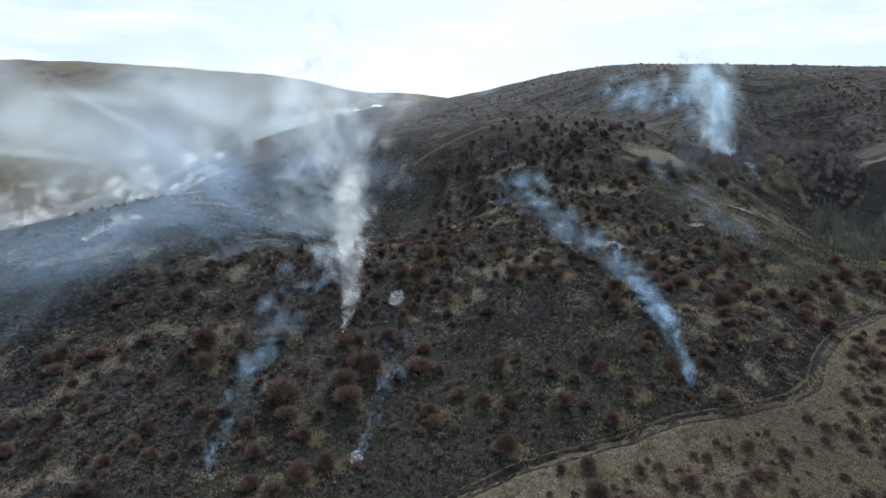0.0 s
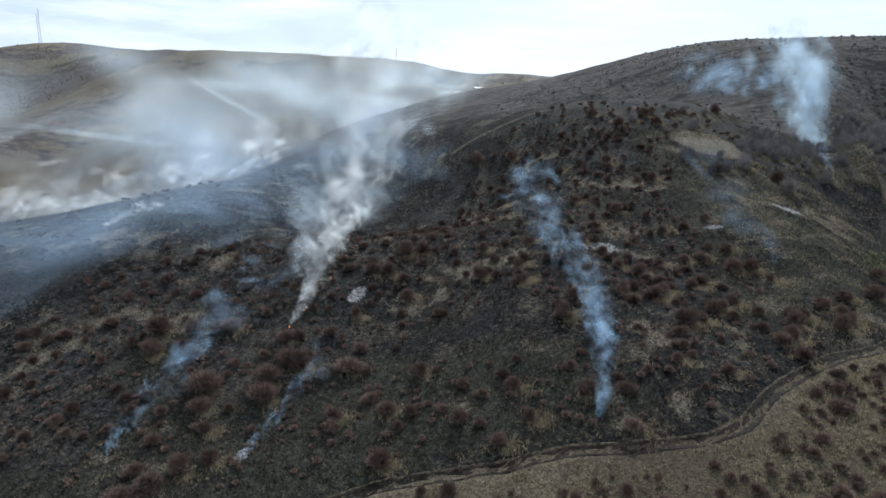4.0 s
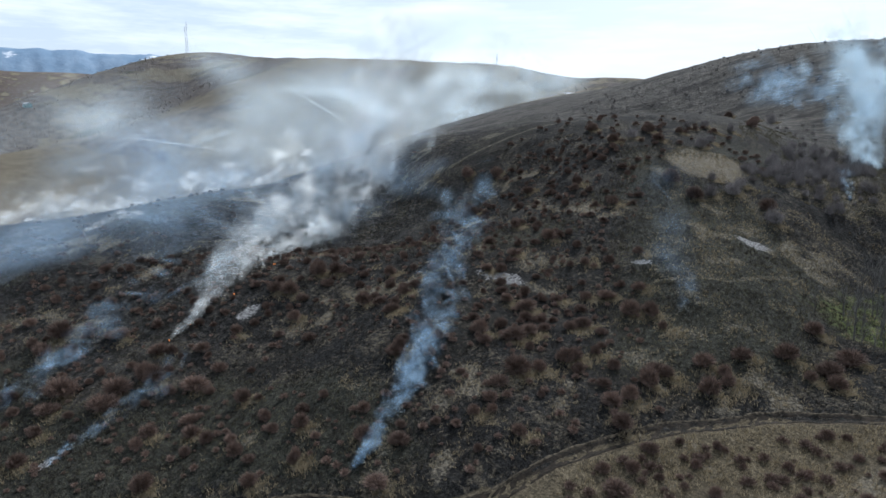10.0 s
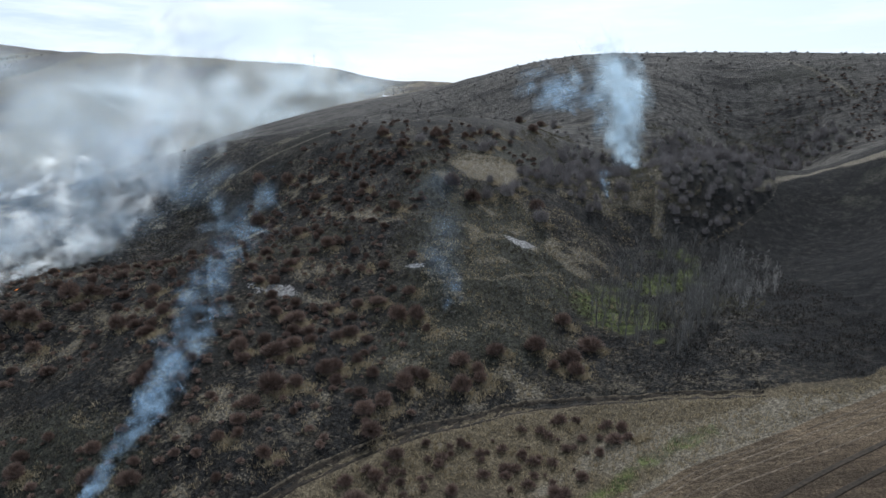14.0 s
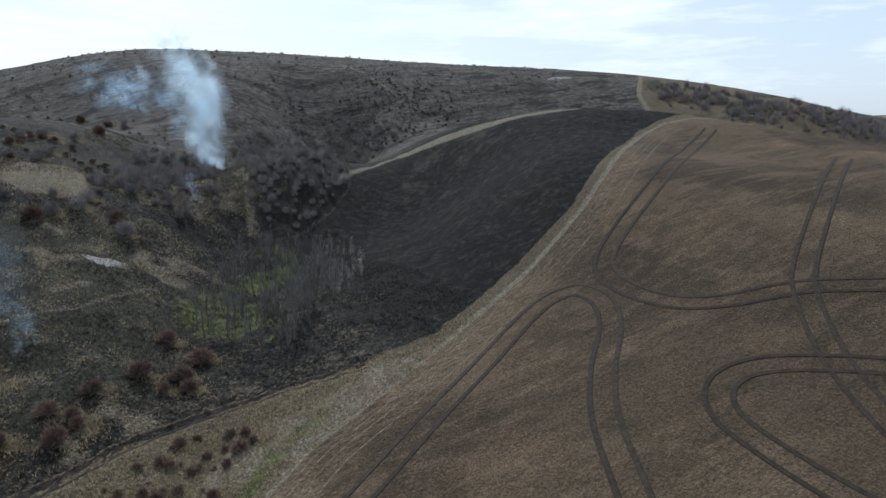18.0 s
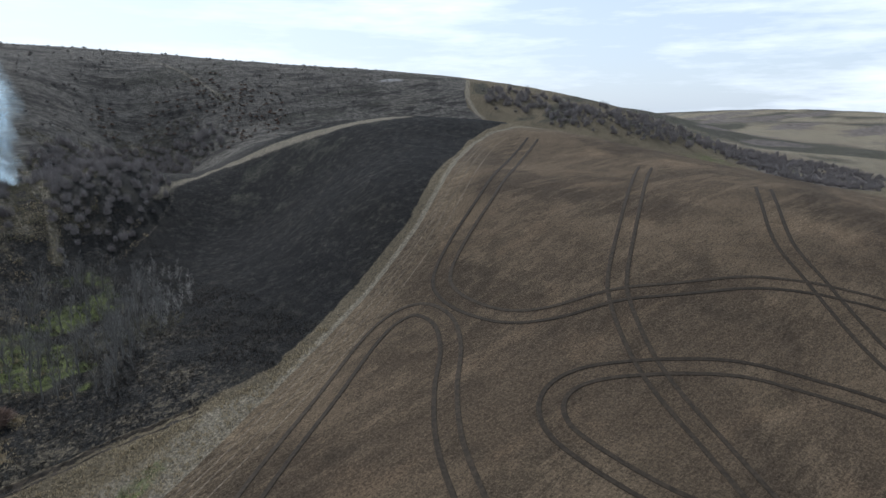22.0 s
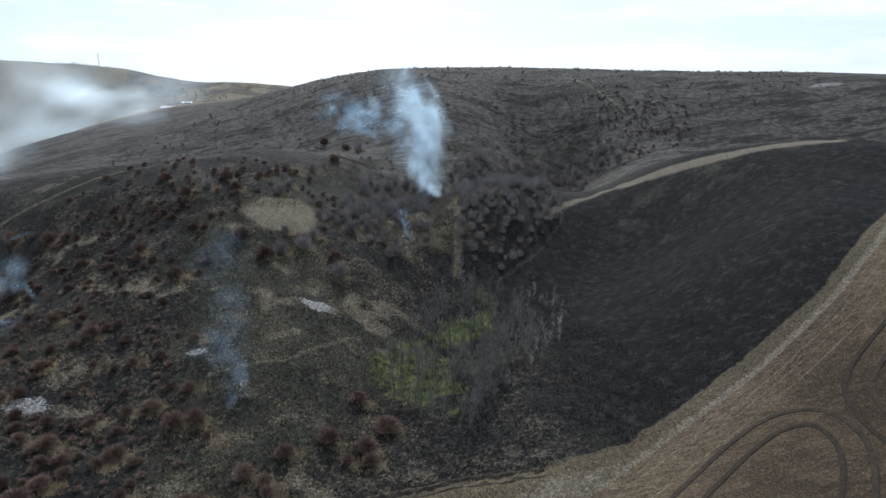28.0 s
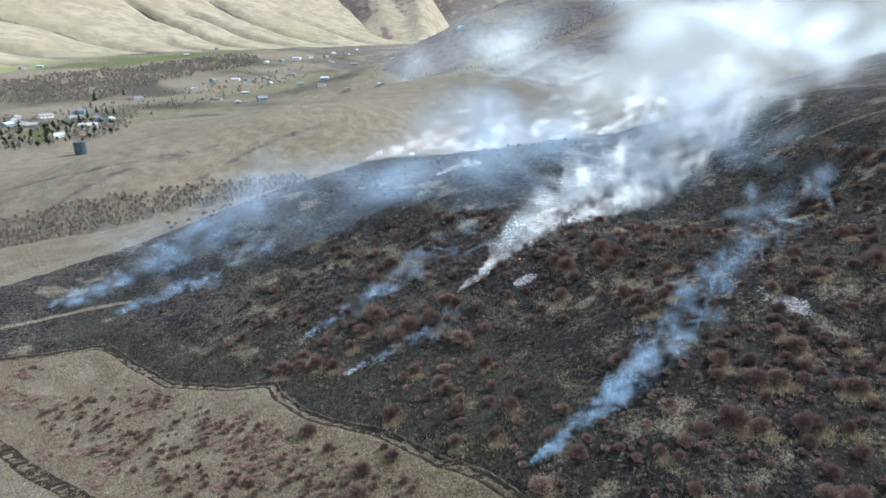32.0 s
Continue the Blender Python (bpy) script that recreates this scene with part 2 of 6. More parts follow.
    soil = p.mix(p.span(p.noise(0.07, 4, 0.65, (0.5, 1.2, 1, 50), warp=0.5), 0.54, 0.66, 0, 0.6), soil, p.mix(1.0, soil, (1.45, 1.40, 1.35), "MULTIPLY"))
    soil = p.mix(1.0, soil, (0.85, 0.805, 0.72), "MULTIPLY")
    out = p.mix(p.span(p.math("ADD", tilled, p.math("MULTIPLY", p.math("SUBTRACT", mid, 0.5), 0.25)), 0.44, 0.56), out, soil)
    out = p.mix(1.0, out, p.span(p.noise(3.2, 5, 0.85), 0.36, 0.64, 0.46, 1.12), "MULTIPLY")
    lumps = p.math("ADD", p.math("MULTIPLY", p.noise(1.7, 5, 0.7), 0.7), p.math("MULTIPLY", p.noise(7.0, 3, 0.7), 0.3))
    return p.done(out, lumps, 0.8, 1.0)


def simple_paint(name, dark, light, scale=2.0, rough=0.9, gloss=0.15, bump=0.02, spread=0.35, local=True):
    """Two shades mixed by noise, varied a little from object to object."""
    p = Paint(name, rough, gloss)
    n = p.noise(scale, 5, 0.65, local=local)
    shade = p.mix(p.span(n, 0.35, 0.68), dark, light)
    shade = p.mix(p.span(p.chance(), 0, 1, 0, spread), shade, tuple(0.55 * c for c in dark))
    return p.done(shade, p.noise(scale * 5, 3, 0.6, local=local), bump, 0.5)


def piece_paint(name, dark, light, gloss=0.1, glow=0.0):
    """Shades that differ from blade to blade; thin blades let some light through."""
    p = Paint(name, 0.9, gloss)
    shade = p.mix(p.island(), dark, light)
    if glow:
        thin, both = p.n.new("ShaderNodeBsdfTranslucent"), p.n.new("ShaderNodeMixShader")
        both.inputs["Fac"].default_value = glow
        p.l.new(shade, thin.inputs["Color"])
        p.l.new(p.top.outputs[0], both.inputs[1]), p.l.new(thin.outputs[0], both.inputs[2])
        p.l.new(both.outputs[0], p.n["Material Output"].inputs["Surface"])
    return p.done(shade)


def twig_paint(name, dark, light):
    p = Paint(name, 0.85, 0.12)
    shade = p.mix(p.island(), dark, light)
    return p.done(p.mix(p.span(p.chance(), 0, 1, 0, 0.5), shade, tuple(0.6 * c for c in dark)))


def smoke_paint(name, colour, thick, billow, tear=0.06):
    """Smoke: soft wisps that scatter the light evenly; each thins out towards its rim and is torn by eddies."""
    m = bpy.data.materials.new(name)
    m.use_nodes = True
    n, l = m.node_tree.nodes, m.node_tree.links
    n.clear()
    uv, away, fall = n.new("ShaderNodeUVMap"), n.new("ShaderNodeVectorMath"), n.new("ShaderNodeMapRange")
    uv.uv_map, away.operation, fall.interpolation_type = "wisp", "LENGTH", "SMOOTHSTEP"
    l.new(uv.outputs["UV"], away.inputs[0]), l.new(away.outputs["Value"], fall.inputs["Value"])
    for key, v in (("From Min", 1.0), ("From Max", 0.0), ("To Min", 0.0), ("To Max", thick)):
        fall.inputs[key].default_value = v
    drawn = n.new("ShaderNodeMapping")
    drawn.inputs["Scale"].default_value = (1.0, 0.5, 0.75)
    geo, curl, torn, a = n.new("ShaderNodeNewGeometry"), n.new("ShaderNodeTexNoise"), n.new("ShaderNodeMapRange"), n.new("ShaderNodeMath")
    curl.inputs["Scale"].default_value, curl.inputs["Detail"].default_value, curl.inputs["Roughness"].default_value = billow, 4, 0.52
    curl.inputs["Distortion"].default_value = 0.5
    l.new(geo.outputs["Position"], drawn.inputs["Vector"]), l.new(drawn.outputs["Vector"], curl.inputs["Vector"]), l.new(curl.outputs["Fac"], torn.inputs["Value"])
    for key, v in (("From Min", 0.32), ("From Max", 0.68), ("To Min", tear), ("To Max", 1.0)):
        torn.inputs[key].default_value = v
    a.operation = "MULTIPLY"
    l.new(fall.outputs["Result"], a.inputs[0]), l.new(torn.outputs["Result"], a.inputs[1])
    clear, out = n.new("ShaderNodeBsdfTransparent"), n.new("ShaderNodeMixShader")
    front, behind, lit = n.new("ShaderNodeBsdfDiffuse"), n.new("ShaderNodeBsdfTranslucent"), n.new("ShaderNodeAddShader")
    front.inputs["Color"].default_value = behind.inputs["Color"].default_value = (*colour, 1)
    # a cloud of droplets has no faces: every wisp takes the light alike
    for node, way in ((front, 1.0), (behind, -1.0)):
        sunward = n.new("ShaderNodeCombineXYZ")
        for key, v in zip("XYZ", sun_way):
            sunward.inputs[key].default_value = way * v
        l.new(sunward.outputs["Vector"], node.inputs["Normal"])
    l.new(front.outputs[0], lit.inputs[0]), l.new(behind.outputs[0], lit.inputs[1])
    l.new(a.outputs[0], out.inputs["Fac"]), l.new(clear.outputs[0], out.inputs[1]), l.new(lit.outputs[0], out.inputs[2])
    l.new(out.outputs[0], n.new("ShaderNodeOutputMaterial").inputs["Surface"])
    return m


GROUND = ground_paint()
DUG = simple_paint("dug_earth", (0.009, 0.007, 0.005), (0.036, 0.027, 0.019), 1.3, bump=0.15, local=False)
SOD = simple_paint("turned_sod", (0.03, 0.024, 0.017), (0.17, 0.137, 0.095), 2.0, bump=0.1, local=False)
FURROW = simple_paint("crumbled_pale_soil", (0.07, 0.054, 0.039), (0.20, 0.158, 0.113), 1.6, bump=0.08, local=False)
RUT = simple_paint("pressed_soil", (0.022, 0.0165, 0.0115), (0.044, 0.033, 0.023), 1.6, bump=0.08, local=False)
SHRUB_TWIG = twig_paint("russet_twigs", (0.096, 0.065, 0.052), (0.285, 0.198, 0.156))
SHRUB_GREY = twig_paint("grey_twigs", (0.14, 0.124, 0.119), (0.36, 0.325, 0.308))
BARK = simple_paint("grey_bark", (0.085, 0.079, 0.071), (0.19, 0.178, 0.160), 3.0)
FINE_TWIG = twig_paint("fine_twigs", (0.115, 0.108, 0.100), (0.27, 0.256, 0.238))
DRY_BLADE = piece_paint("dry_blades", (0.12, 0.094, 0.060), (0.40, 0.33, 0.215), 0.1, 0.45)
OLIVE_BLADE = piece_paint("olive_blades", (0.046, 0.043, 0.031), (0.155, 0.140, 0.096), 0.1, 0.45)
CHAR_BLADE = piece_paint("singed_stalks", (0.012, 0.0115, 0.011), (0.064, 0.056, 0.048), 0.1, 0.3)
SMOKE_WHITE = smoke_paint("white_smoke", (0.63, 0.65, 0.655), 0.20, 0.15)
SMOKE_BLUE = smoke_paint("thin_smoke", (0.26, 0.375, 0.505), 0.15, 0.30, 0.12)
SMOKE_PALE = smoke_paint("pale_smoke", (0.58, 0.66, 0.72), 0.15, 0.075, 0.15)
SMOKE_COLUMN = smoke_paint("column_smoke", (0.42, 0.54, 0.64), 0.21, 0.14, 0.14)
SMOKE_HAZE = smoke_paint("hazy_smoke", (0.57, 0.66, 0.73), 0.16, 0.030, 0.42)
SMOKE_VEIL = smoke_paint("veil_of_smoke", (0.25, 0.345, 0.46), 0.072, 0.07, 0.3)
PALE_WALL = simple_paint("painted_siding", (0.55, 0.54, 0.50), (0.74, 0.73, 0.70), 1.0, 0.7)
TAN_WALL = simple_paint("tan_siding", (0.30, 0.25, 0.19), (0.42, 0.36, 0.28), 1.0, 0.7)
BLUE_WALL = simple_paint("blue_green_siding", (0.16, 0.27, 0.29), (0.24, 0.38, 0.40), 1.0, 0.7)
GREY_ROOF = simple_paint("grey_roofing", (0.17, 0.17, 0.18), (0.30, 0.30, 0.31), 1.0, 0.7, spread=0.5)
METAL_ROOF = simple_paint("pale_metal_roof", (0.36, 0.37, 0.39), (0.52, 0.54, 0.56), 0.6, 0.45, 0.4)
PANE = simple_paint("dark_glass", (0.02, 0.025, 0.03), (0.04, 0.05, 0.06), 1.0, 0.1, 0.5, 0.0)
STEEL = simple_paint("galvanised_steel", (0.28, 0.29, 0.30), (0.42, 0.43, 0.44), 2.0, 0.5, 0.5)
TANK_STEEL = simple_paint("blue_grey_tank_paint", (0.035, 0.050, 0.058), (0.070, 0.095, 0.108), 0.6, 0.55, 0.3)
NEEDLES = piece_paint("dark_needles", (0.012, 0.022, 0.012), (0.035, 0.055, 0.025))
VALLEY_TWIG = piece_paint("valley_twigs", (0.16, 0.135, 0.11), (0.36, 0.31, 0.26))
SCRUB = piece_paint("grey_scrub", (0.14, 0.118, 0.105), (0.32, 0.275, 0.24))


def hillside_paint():
    p = Paint("far_hillside", 0.95, 0.05)
    scrub, green, snow = p.layer("cover")
    mid, wide = p.noise(0.02, 5, 0.65), p.noise(0.004, 4, 0.6)
    dry = p.mix(p.span(mid, 0.35, 0.65), (0.205, 0.178, 0.128), (0.30, 0.258, 0.182))
    dry = p.mix(p.span(wide, 0.45, 0.62, 0, 0.5), dry, (0.21, 0.19, 0.115))
    out = p.mix(p.span(green, 0.2, 0.9, 0, 0.8), dry, (0.13, 0.155, 0.060))
    out = p.mix(p.span(p.math("ADD", scrub, p.math("MULTIPLY", p.math("SUBTRACT", mid, 0.5), 1.4)), 0.38, 0.62, 0, 0.92), out, p.mix(p.span(mid, 0.4, 0.6), (0.060, 0.046, 0.044), (0.12, 0.095, 0.085)))
    return p.done(out, p.noise(0.03, 5, 0.65), 8.0, 0.5)


def mountain_paint():
    p = Paint("mountain", 0.95, 0.05)
    scrub, green, snow = p.layer("cover")
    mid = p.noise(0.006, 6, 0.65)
    # distance haze is put into the stone colour, paler and bluer than bare stone
    hazy_rock = p.mix(p.span(mid, 0.35, 0.65), (0.19, 0.27, 0.37), (0.27, 0.35, 0.45))
    return p.done(p.mix(p.span(p.math("ADD", snow, p.math("MULTIPLY", p.math("SUBTRACT", mid, 0.5), 2.2)), 0.5, 0.75), hazy_rock, (0.78, 0.80, 0.84)), p.noise(0.01, 5, 0.65), 20.0, 0.5)


HILLSIDE, MOUNTAIN = hillside_paint(), mountain_paint()

# ---------------------------------------------------------------- the lie of the land
FORMS = []


def landform(name, x, y, height, rx, ry, turn, power=1):
    """One mound (or, with a negative height, one hollow) of the land."""
    FORMS.append((x, y, height, rx, ry, math.cos(radians(turn)), math.sin(radians(turn)), power))


landform("main_hill", 325.2, 503.7, 61.1, 581.4, 236, 4.3, 2)
landform("hill_west_shoulder", 120.1, 392.5, 15.6, 116.8, 60.7, -8.1)
landform("near_spur", 8.3, 230.5, 35.5, 114.2, 44.8, -25.4)
landform("spur_nose", 39.5, 136.9, 23.2, 69.6, 33.8, 0.5)
landform("spur_flank", -77.3, 173.3, 22, 41.2, 76.4, 17.9)
landform("ridge_west", -130.9, 127.4, 18, 42.6, 57.5, 6.6)
landform("west_foot", -160.3, 95.4, -8.2, 32.1, 88.9, -48.7)
landform("gully_low", 98.1, 152.6, -7.7, 17.4, 65.1, -18.5)
landform("gully_high", 130.4, 227.4, 21.2, 24.3, 40.5, -41.1)
landform("gully_side", 164.2, 283.5, -30.4, 30.2, 47.4, 2.4)
landform("east_spur", 186.6, 241.7, 28.6, 142.3, 37.6, -51.8)
landform("east_flank", 179, 154.3, 18.9, 32.2, 48, -16.5)
landform("field_crest", 229.5, 159.7, 19.2, 55.4, 93.5, -8.2)
landform("field_dome", 196.9, 87, 12.8, 83.4, 55.2, -14.8)
landform("field_low", 124.3, 65.1, 4.7, 37, 52.8, -0.9)
landform("field_far", 322.2, 104.1, 23.8, 224, 113.7, 41.3)
landform("bush_ridge", 379.8, 226.8, 15.5, 87.4, 46.1, 6)
landform("plateau_east", 385.2, 309.2, 30.1, 257.7, 85.2, -22.1)
landform("foot_mid", 36.2, 99.3, 6.9, 55.1, 29.9, -16.1)
landform("foot_west", -44.1, 29.3, -8.5, 53.7, 41.8, -0.2)
landform("hollow_a", 5.5, 117.2, -6, 15, 29.3, -12.7)
landform("hollow_b", 46.6, 131.1, -10.3, 27.7, 24.8, 1.4)
landform("knoll_a", 81.5, 196.9, 2.3, 24.9, 40, -4.2)
landform("knoll_b", 35.3, 180.8, 7.7, 31, 32.4, 1.4)
landform("saddle", 66.4, 262.2, 23.6, 43.3, 39.7, -2.8)
landform("west_valley", -291.6, 158.6, -45.5, 70.6, 274.2, 12.9)
landform("tower_hill", -783.1, 984.7, 194.6, 491.8, 263.1, -15)
landform("knob_hill", -173.4, 791.7, 65.4, 445.4, 125.8, 26.1)
landform("tower_flank", -899.5, 677.1, 73, 125.5, 240.5, 5)
landform("house_saddle", -64.6, 659.4, 6.8, 135.9, 100.9, -2.4)
landform("golden_spur", -450, 459.1, 52.5, 116.9, 280.5, -30.5)
landform("golden_toe", -349, 191.5, 56.8, 116.5, 146.1, 10.4)
landform("golden_back", -494.9, 765.5, 55.5, 175.9, 166.1, -4.9)
landform("side_valley", -159.3, 437.1, -10.4, 100.1, 177.7, -3)
landform("side_draw", -176.7, 581.8, -54.9, 45, 173, -17.4)
landform("west_mid", -620, 562.1, 13.7, 117.9, 152.9, 2.7)
landform("east_plateau", 1708.7, 659.5, 67.6, 705.2, 792.1, 0.9)
landform("east_mid", 775.1, 351.6, 16.2, 192.1, 227.5, -0)
landform("tank_knoll", -310.7, 55.6, 17.3, 69.1, 62, 8.4)
landform("north_back", 286.8, 901, 53.8, 485.3, 241.5, 33.8)

def ease(a, b, v):
    t = np.clip((v - a) / (b - a), 0, 1)
    return t * t * (3 - 2 * t)


def speckle(x, y, seed):
    """A repeatable random number from 0 to 1 for each whole x, y."""
    n = np.sin(x * 127.1 + y * 311.7 + seed * 74.7) * 43758.5453
    return n - np.floor(n)


def rough(x, y, size, seed=0, octaves=3):
    """Smooth value noise from -1 to 1, with features of about size metres."""
    total, weight, scale = 0.0, 0.0, 1.0 / size
    for k in range(octaves):
        u, v = x * scale, y * scale
        i, j = np.floor(u), np.floor(v)
        a, b = u - i, v - j
        a, b = a * a * (3 - 2 * a), b * b * (3 - 2 * b)
        n = (speckle(i, j, seed + k) * (1 - a) + speckle(i + 1, j, seed + k) * a) * (1 - b) + (speckle(i, j + 1, seed + k) * (1 - a) + speckle(i + 1, j + 1, seed + k) * a) * b
        total, weight, scale = total + (2 * n - 1) * 0.5 ** k, weight + 0.5 ** k, scale * 2.03
    return total / weight


def from_line(x, y, line):
    """The distance of each point from a chain of straight pieces."""
    best = np.full(np.shape(x), 1e9)
    for (ax, ay), (bx, by) in zip(line, line[1:]):
        dx, dy = bx - ax, by - ay
        t = np.clip(((x - ax) * dx + (y - ay) * dy) / (dx * dx + dy * dy), 0, 1)
        best = np.minimum(best, np.hypot(x - ax - t * dx, y - ay - t * dy))
    return best


def inside(x, y, ring):
    """Signed distance to a closed outline: positive inside it."""
    odd = np.zeros(np.shape(x), bool)
    for (ax, ay), (bx, by) in zip(ring, ring[1:] + ring[:1]):
        if ay != by:
            odd ^= ((ay > y) != (by > y)) & (x < (bx - ax) * (y - ay) / (by - ay) + ax)
    return np.where(odd, 1, -1) * from_line(x, y, ring + ring[:1])


def smooth_line(line, step):
    """A chain of points through a rough line, rounded (Catmull-Rom) and evenly spaced."""
    pts = [Vector(p) for p in line]
    pts = [2 * pts[0] - pts[1]] + pts + [2 * pts[-1] - pts[-2]]
    out = []
    for a, b, c, d in zip(pts, pts[1:], pts[2:], pts[3:]):
        n = max(2, int((c - b).length / step))
        for k in range(n):
            t = k / n
            out.append(tuple(0.5 * (2 * b + (c - a) * t + (2 * a - 5 * b + 4 * c - d) * t * t + (3 * b - a - 3 * c + d) * t ** 3)))
    return out + [tuple(pts[-2])]


FIRE_LINE = [(-72, -6), (-69.5, 8), (-68, 17), (-66, 26), (-64.3, 34), (-62, 37), (-56, 39.6), (-49.5, 41.7), (-43, 44.2), (-36.6, 46.7), (-31, 51), (-25, 55.6), (-21, 60.4), (-18.6, 62.6), (-15, 62.4), (-11, 63), (-3.2, 65), (2.9, 68), (9.6, 71.4), (16.5, 73.5), (23.8, 74.8), (27.5, 76.2), (32, 77.4), (38.2, 78.1), (45.9, 79.8), (50.8, 82.3), (53.2, 85.3), (55.4, 88.5), (58.8, 92.4), (64.5, 98.5), (69.5, 103.4), (75, 107.5), (79, 110.8), (83.8, 113.4), (89, 114.6), (94.5, 114.8), (100.7, 114.3), (106.6, 112.6), (112, 111.6)]
FIELD_EDGE = [(60, 60), (78, 78), (92, 91), (99.4, 96.8), (108.5, 101), (121, 107), (128.5, 110.7), (140.5, 115.7), (151.2, 119.7), (163.2, 124.6), (177.0, 132.6), (188.5, 140.6), (200.5, 149.6), (212, 156.8), (222, 160.2), (234, 160.4), (262, 150), (300, 128), (350, 105), (420, 90)]
FIELD = FIELD_EDGE + [(430, -60), (230, -120), (60, -90), (20, -20), (40, 35)]
BURNT = [(-104, -2), (-72, -6), (-68, 17), (-64.3, 35.5), (-49.5, 42.2), (-36.6, 47.2), (-25, 56.2), (-18.6, 63), (-3.2, 65.5), (16.5, 74), (32, 77.8), (45.9, 80.2), (53.2, 86), (64.5, 99), (79, 111.5), (94.5, 115.5), (112, 112.5), (124, 113), (132.5, 116.5), (142.5, 121), (163.5, 128.5), (191, 145.5), (211, 159.5), (222, 163.5), (236, 167), (322, 256), (329, 270), (330.5, 282), (343.5, 298), (363, 316), (405, 390), (330, 405), (180, 420), (120, 500), (40, 540), (-70, 520), (-150, 430), (-150, 340), (-118, 270), (-96, 225), (-100, 185), (-116, 158), (-135, 135), (-131, 104), (-123, 90), (-117, 62), (-112, 34), (-106, 14)]
VALLEY_FOOT = [(-1150, -500), (-1411, -14), (-1845, 293), (-2100, 749), (-2496, 1355), (-2930, 1998), (-3500, 2800)]


def land(x, y):
    """Height of the bare land, without its small bumps."""
    x, y = np.asarray(x, float), np.asarray(y, float)
    z = -41.15 - 36 * ease(-110, -420, x)
    for cx, cy, h, rx, ry, c, s, p in FORMS:
        u, v = ((x - cx) * c + (y - cy) * s) / rx, ((y - cy) * c - (x - cx) * s) / ry
        z = z + h * np.exp(-(u * u + v * v) ** p)
    reach = np.hypot(x, y)
    z = z + (27 + 25 * ease(850, 620, y + 0.45 * (x + 700))) * ease(880, 2000, reach) * ease(-300, -900, x)
    # rolling uplands to the east, and a low rise all round far off
    bearing = np.degrees(np.arctan2(x, y))
    z = z + ease(900, 2600, reach) * ease(25, 50, bearing) * 12 * rough(x, y, 650, 11)
    return z + 40 * ease(3300, 4900, reach)


def ground_height(x, y):
    """Height of the ground, with bumps and the dug-out fire line."""
    x, y = np.asarray(x, float), np.asarray(y, float)
    z = land(x, y)
    tilled = ease(-1, 3, inside(x, y, FIELD))
    near = ease(700, 300, np.hypot(x - 60, y - 100))
    z = z + (1 - 0.85 * tilled) * near * (0.42 * rough(x, y, 9, 21) + 0.16 * rough(x, y, 2.6, 22, 2))
    z = z + (1 - near) * ease(250, 900, np.hypot(x, y)) * 3.0 * rough(x, y, 60, 23)
    return z - 0.45 * np.exp(-(from_line(x, y, FIRE_LINE) / 1.0) ** 2)


def height_at(x, y):
    return float(ground_height(np.array([x]), np.array([y]))[0])

# ---------------------------------------------------------------- shrubs that stand out: x, y, radius
SHRUBS_FOOT = [(53.8, 111.5, 1.5), (56.5, 113.8, 1.1), (47.6, 104.7, 1.6), (50.0, 106.1, 1.4), (71.2, 118.0, 1.6), (76.2, 122.7, 1.6), (82.3, 126.1, 2.1), (91.3, 130.8, 2.2), (73.9, 117.1, 1.3), (64.9, 112.8, 1.4), (64.4, 109.2, 1.8), (66.5, 112.5, 1.3), (72.2, 112.1, 1.8), (74.5, 115.2, 1.3), (62.7, 104.8, 1.6), (60.7, 102.4, 1.5), (62.6, 98.7, 1.6), (87.9, 125.1, 2.1), (88.5, 122.0, 1.6), (85.3, 122.4, 1.2), (64.8, 124.9, 0.9), (52.8, 122.6, 1.6), (59.3, 128.1, 2.1), (62.4, 128.6, 1.7), (54.5, 132.8, 1.6), (59.6, 136.3, 1.3), (51.2, 132.0, 1.3), (46.6, 130.2, 1.1), (42.6, 125.3, 1.7), (38.7, 125.9, 1.3)]
SHRUBS_MID = [(86.9, 136.8, 1.9), (51.4, 92.3, 1.2), (66.3, 96.3, 1.1), (63.6, 88.2, 1.5), (67.7, 92.5, 0.7), (73.4, 101.1, 0.8), (69.3, 99.8, 0.7), (71.3, 96.9, 0.9), (81.1, 101.1, 0.8), (85.9, 109.3, 1.0), (88.0, 109.5, 0.7), (94.1, 104.4, 0.7), (31.8, 134.5, 1.3), (48.5, 143.7, 1.2), (57.7, 148.6, 1.2), (30.9, 109.6, 1.3), (29.0, 102.6, 1.5), (13.4, 119.8, 1.9), (20.5, 122.0, 1.5), (21.9, 115.8, 1.3), (33.2, 86.6, 1.5), (23.1, 87.4, 1.4), (45.0, 93.8, 1.0), (45.3, 116.7, 1.0), (38.7, 112.9, 1.8), (44.1, 113.6, 1.9), (-3.2, 129.9, 2.4), (-0.2, 131.6, 1.8), (-4.9, 122.1, 2.1), (0.6, 116.2, 1.7)]
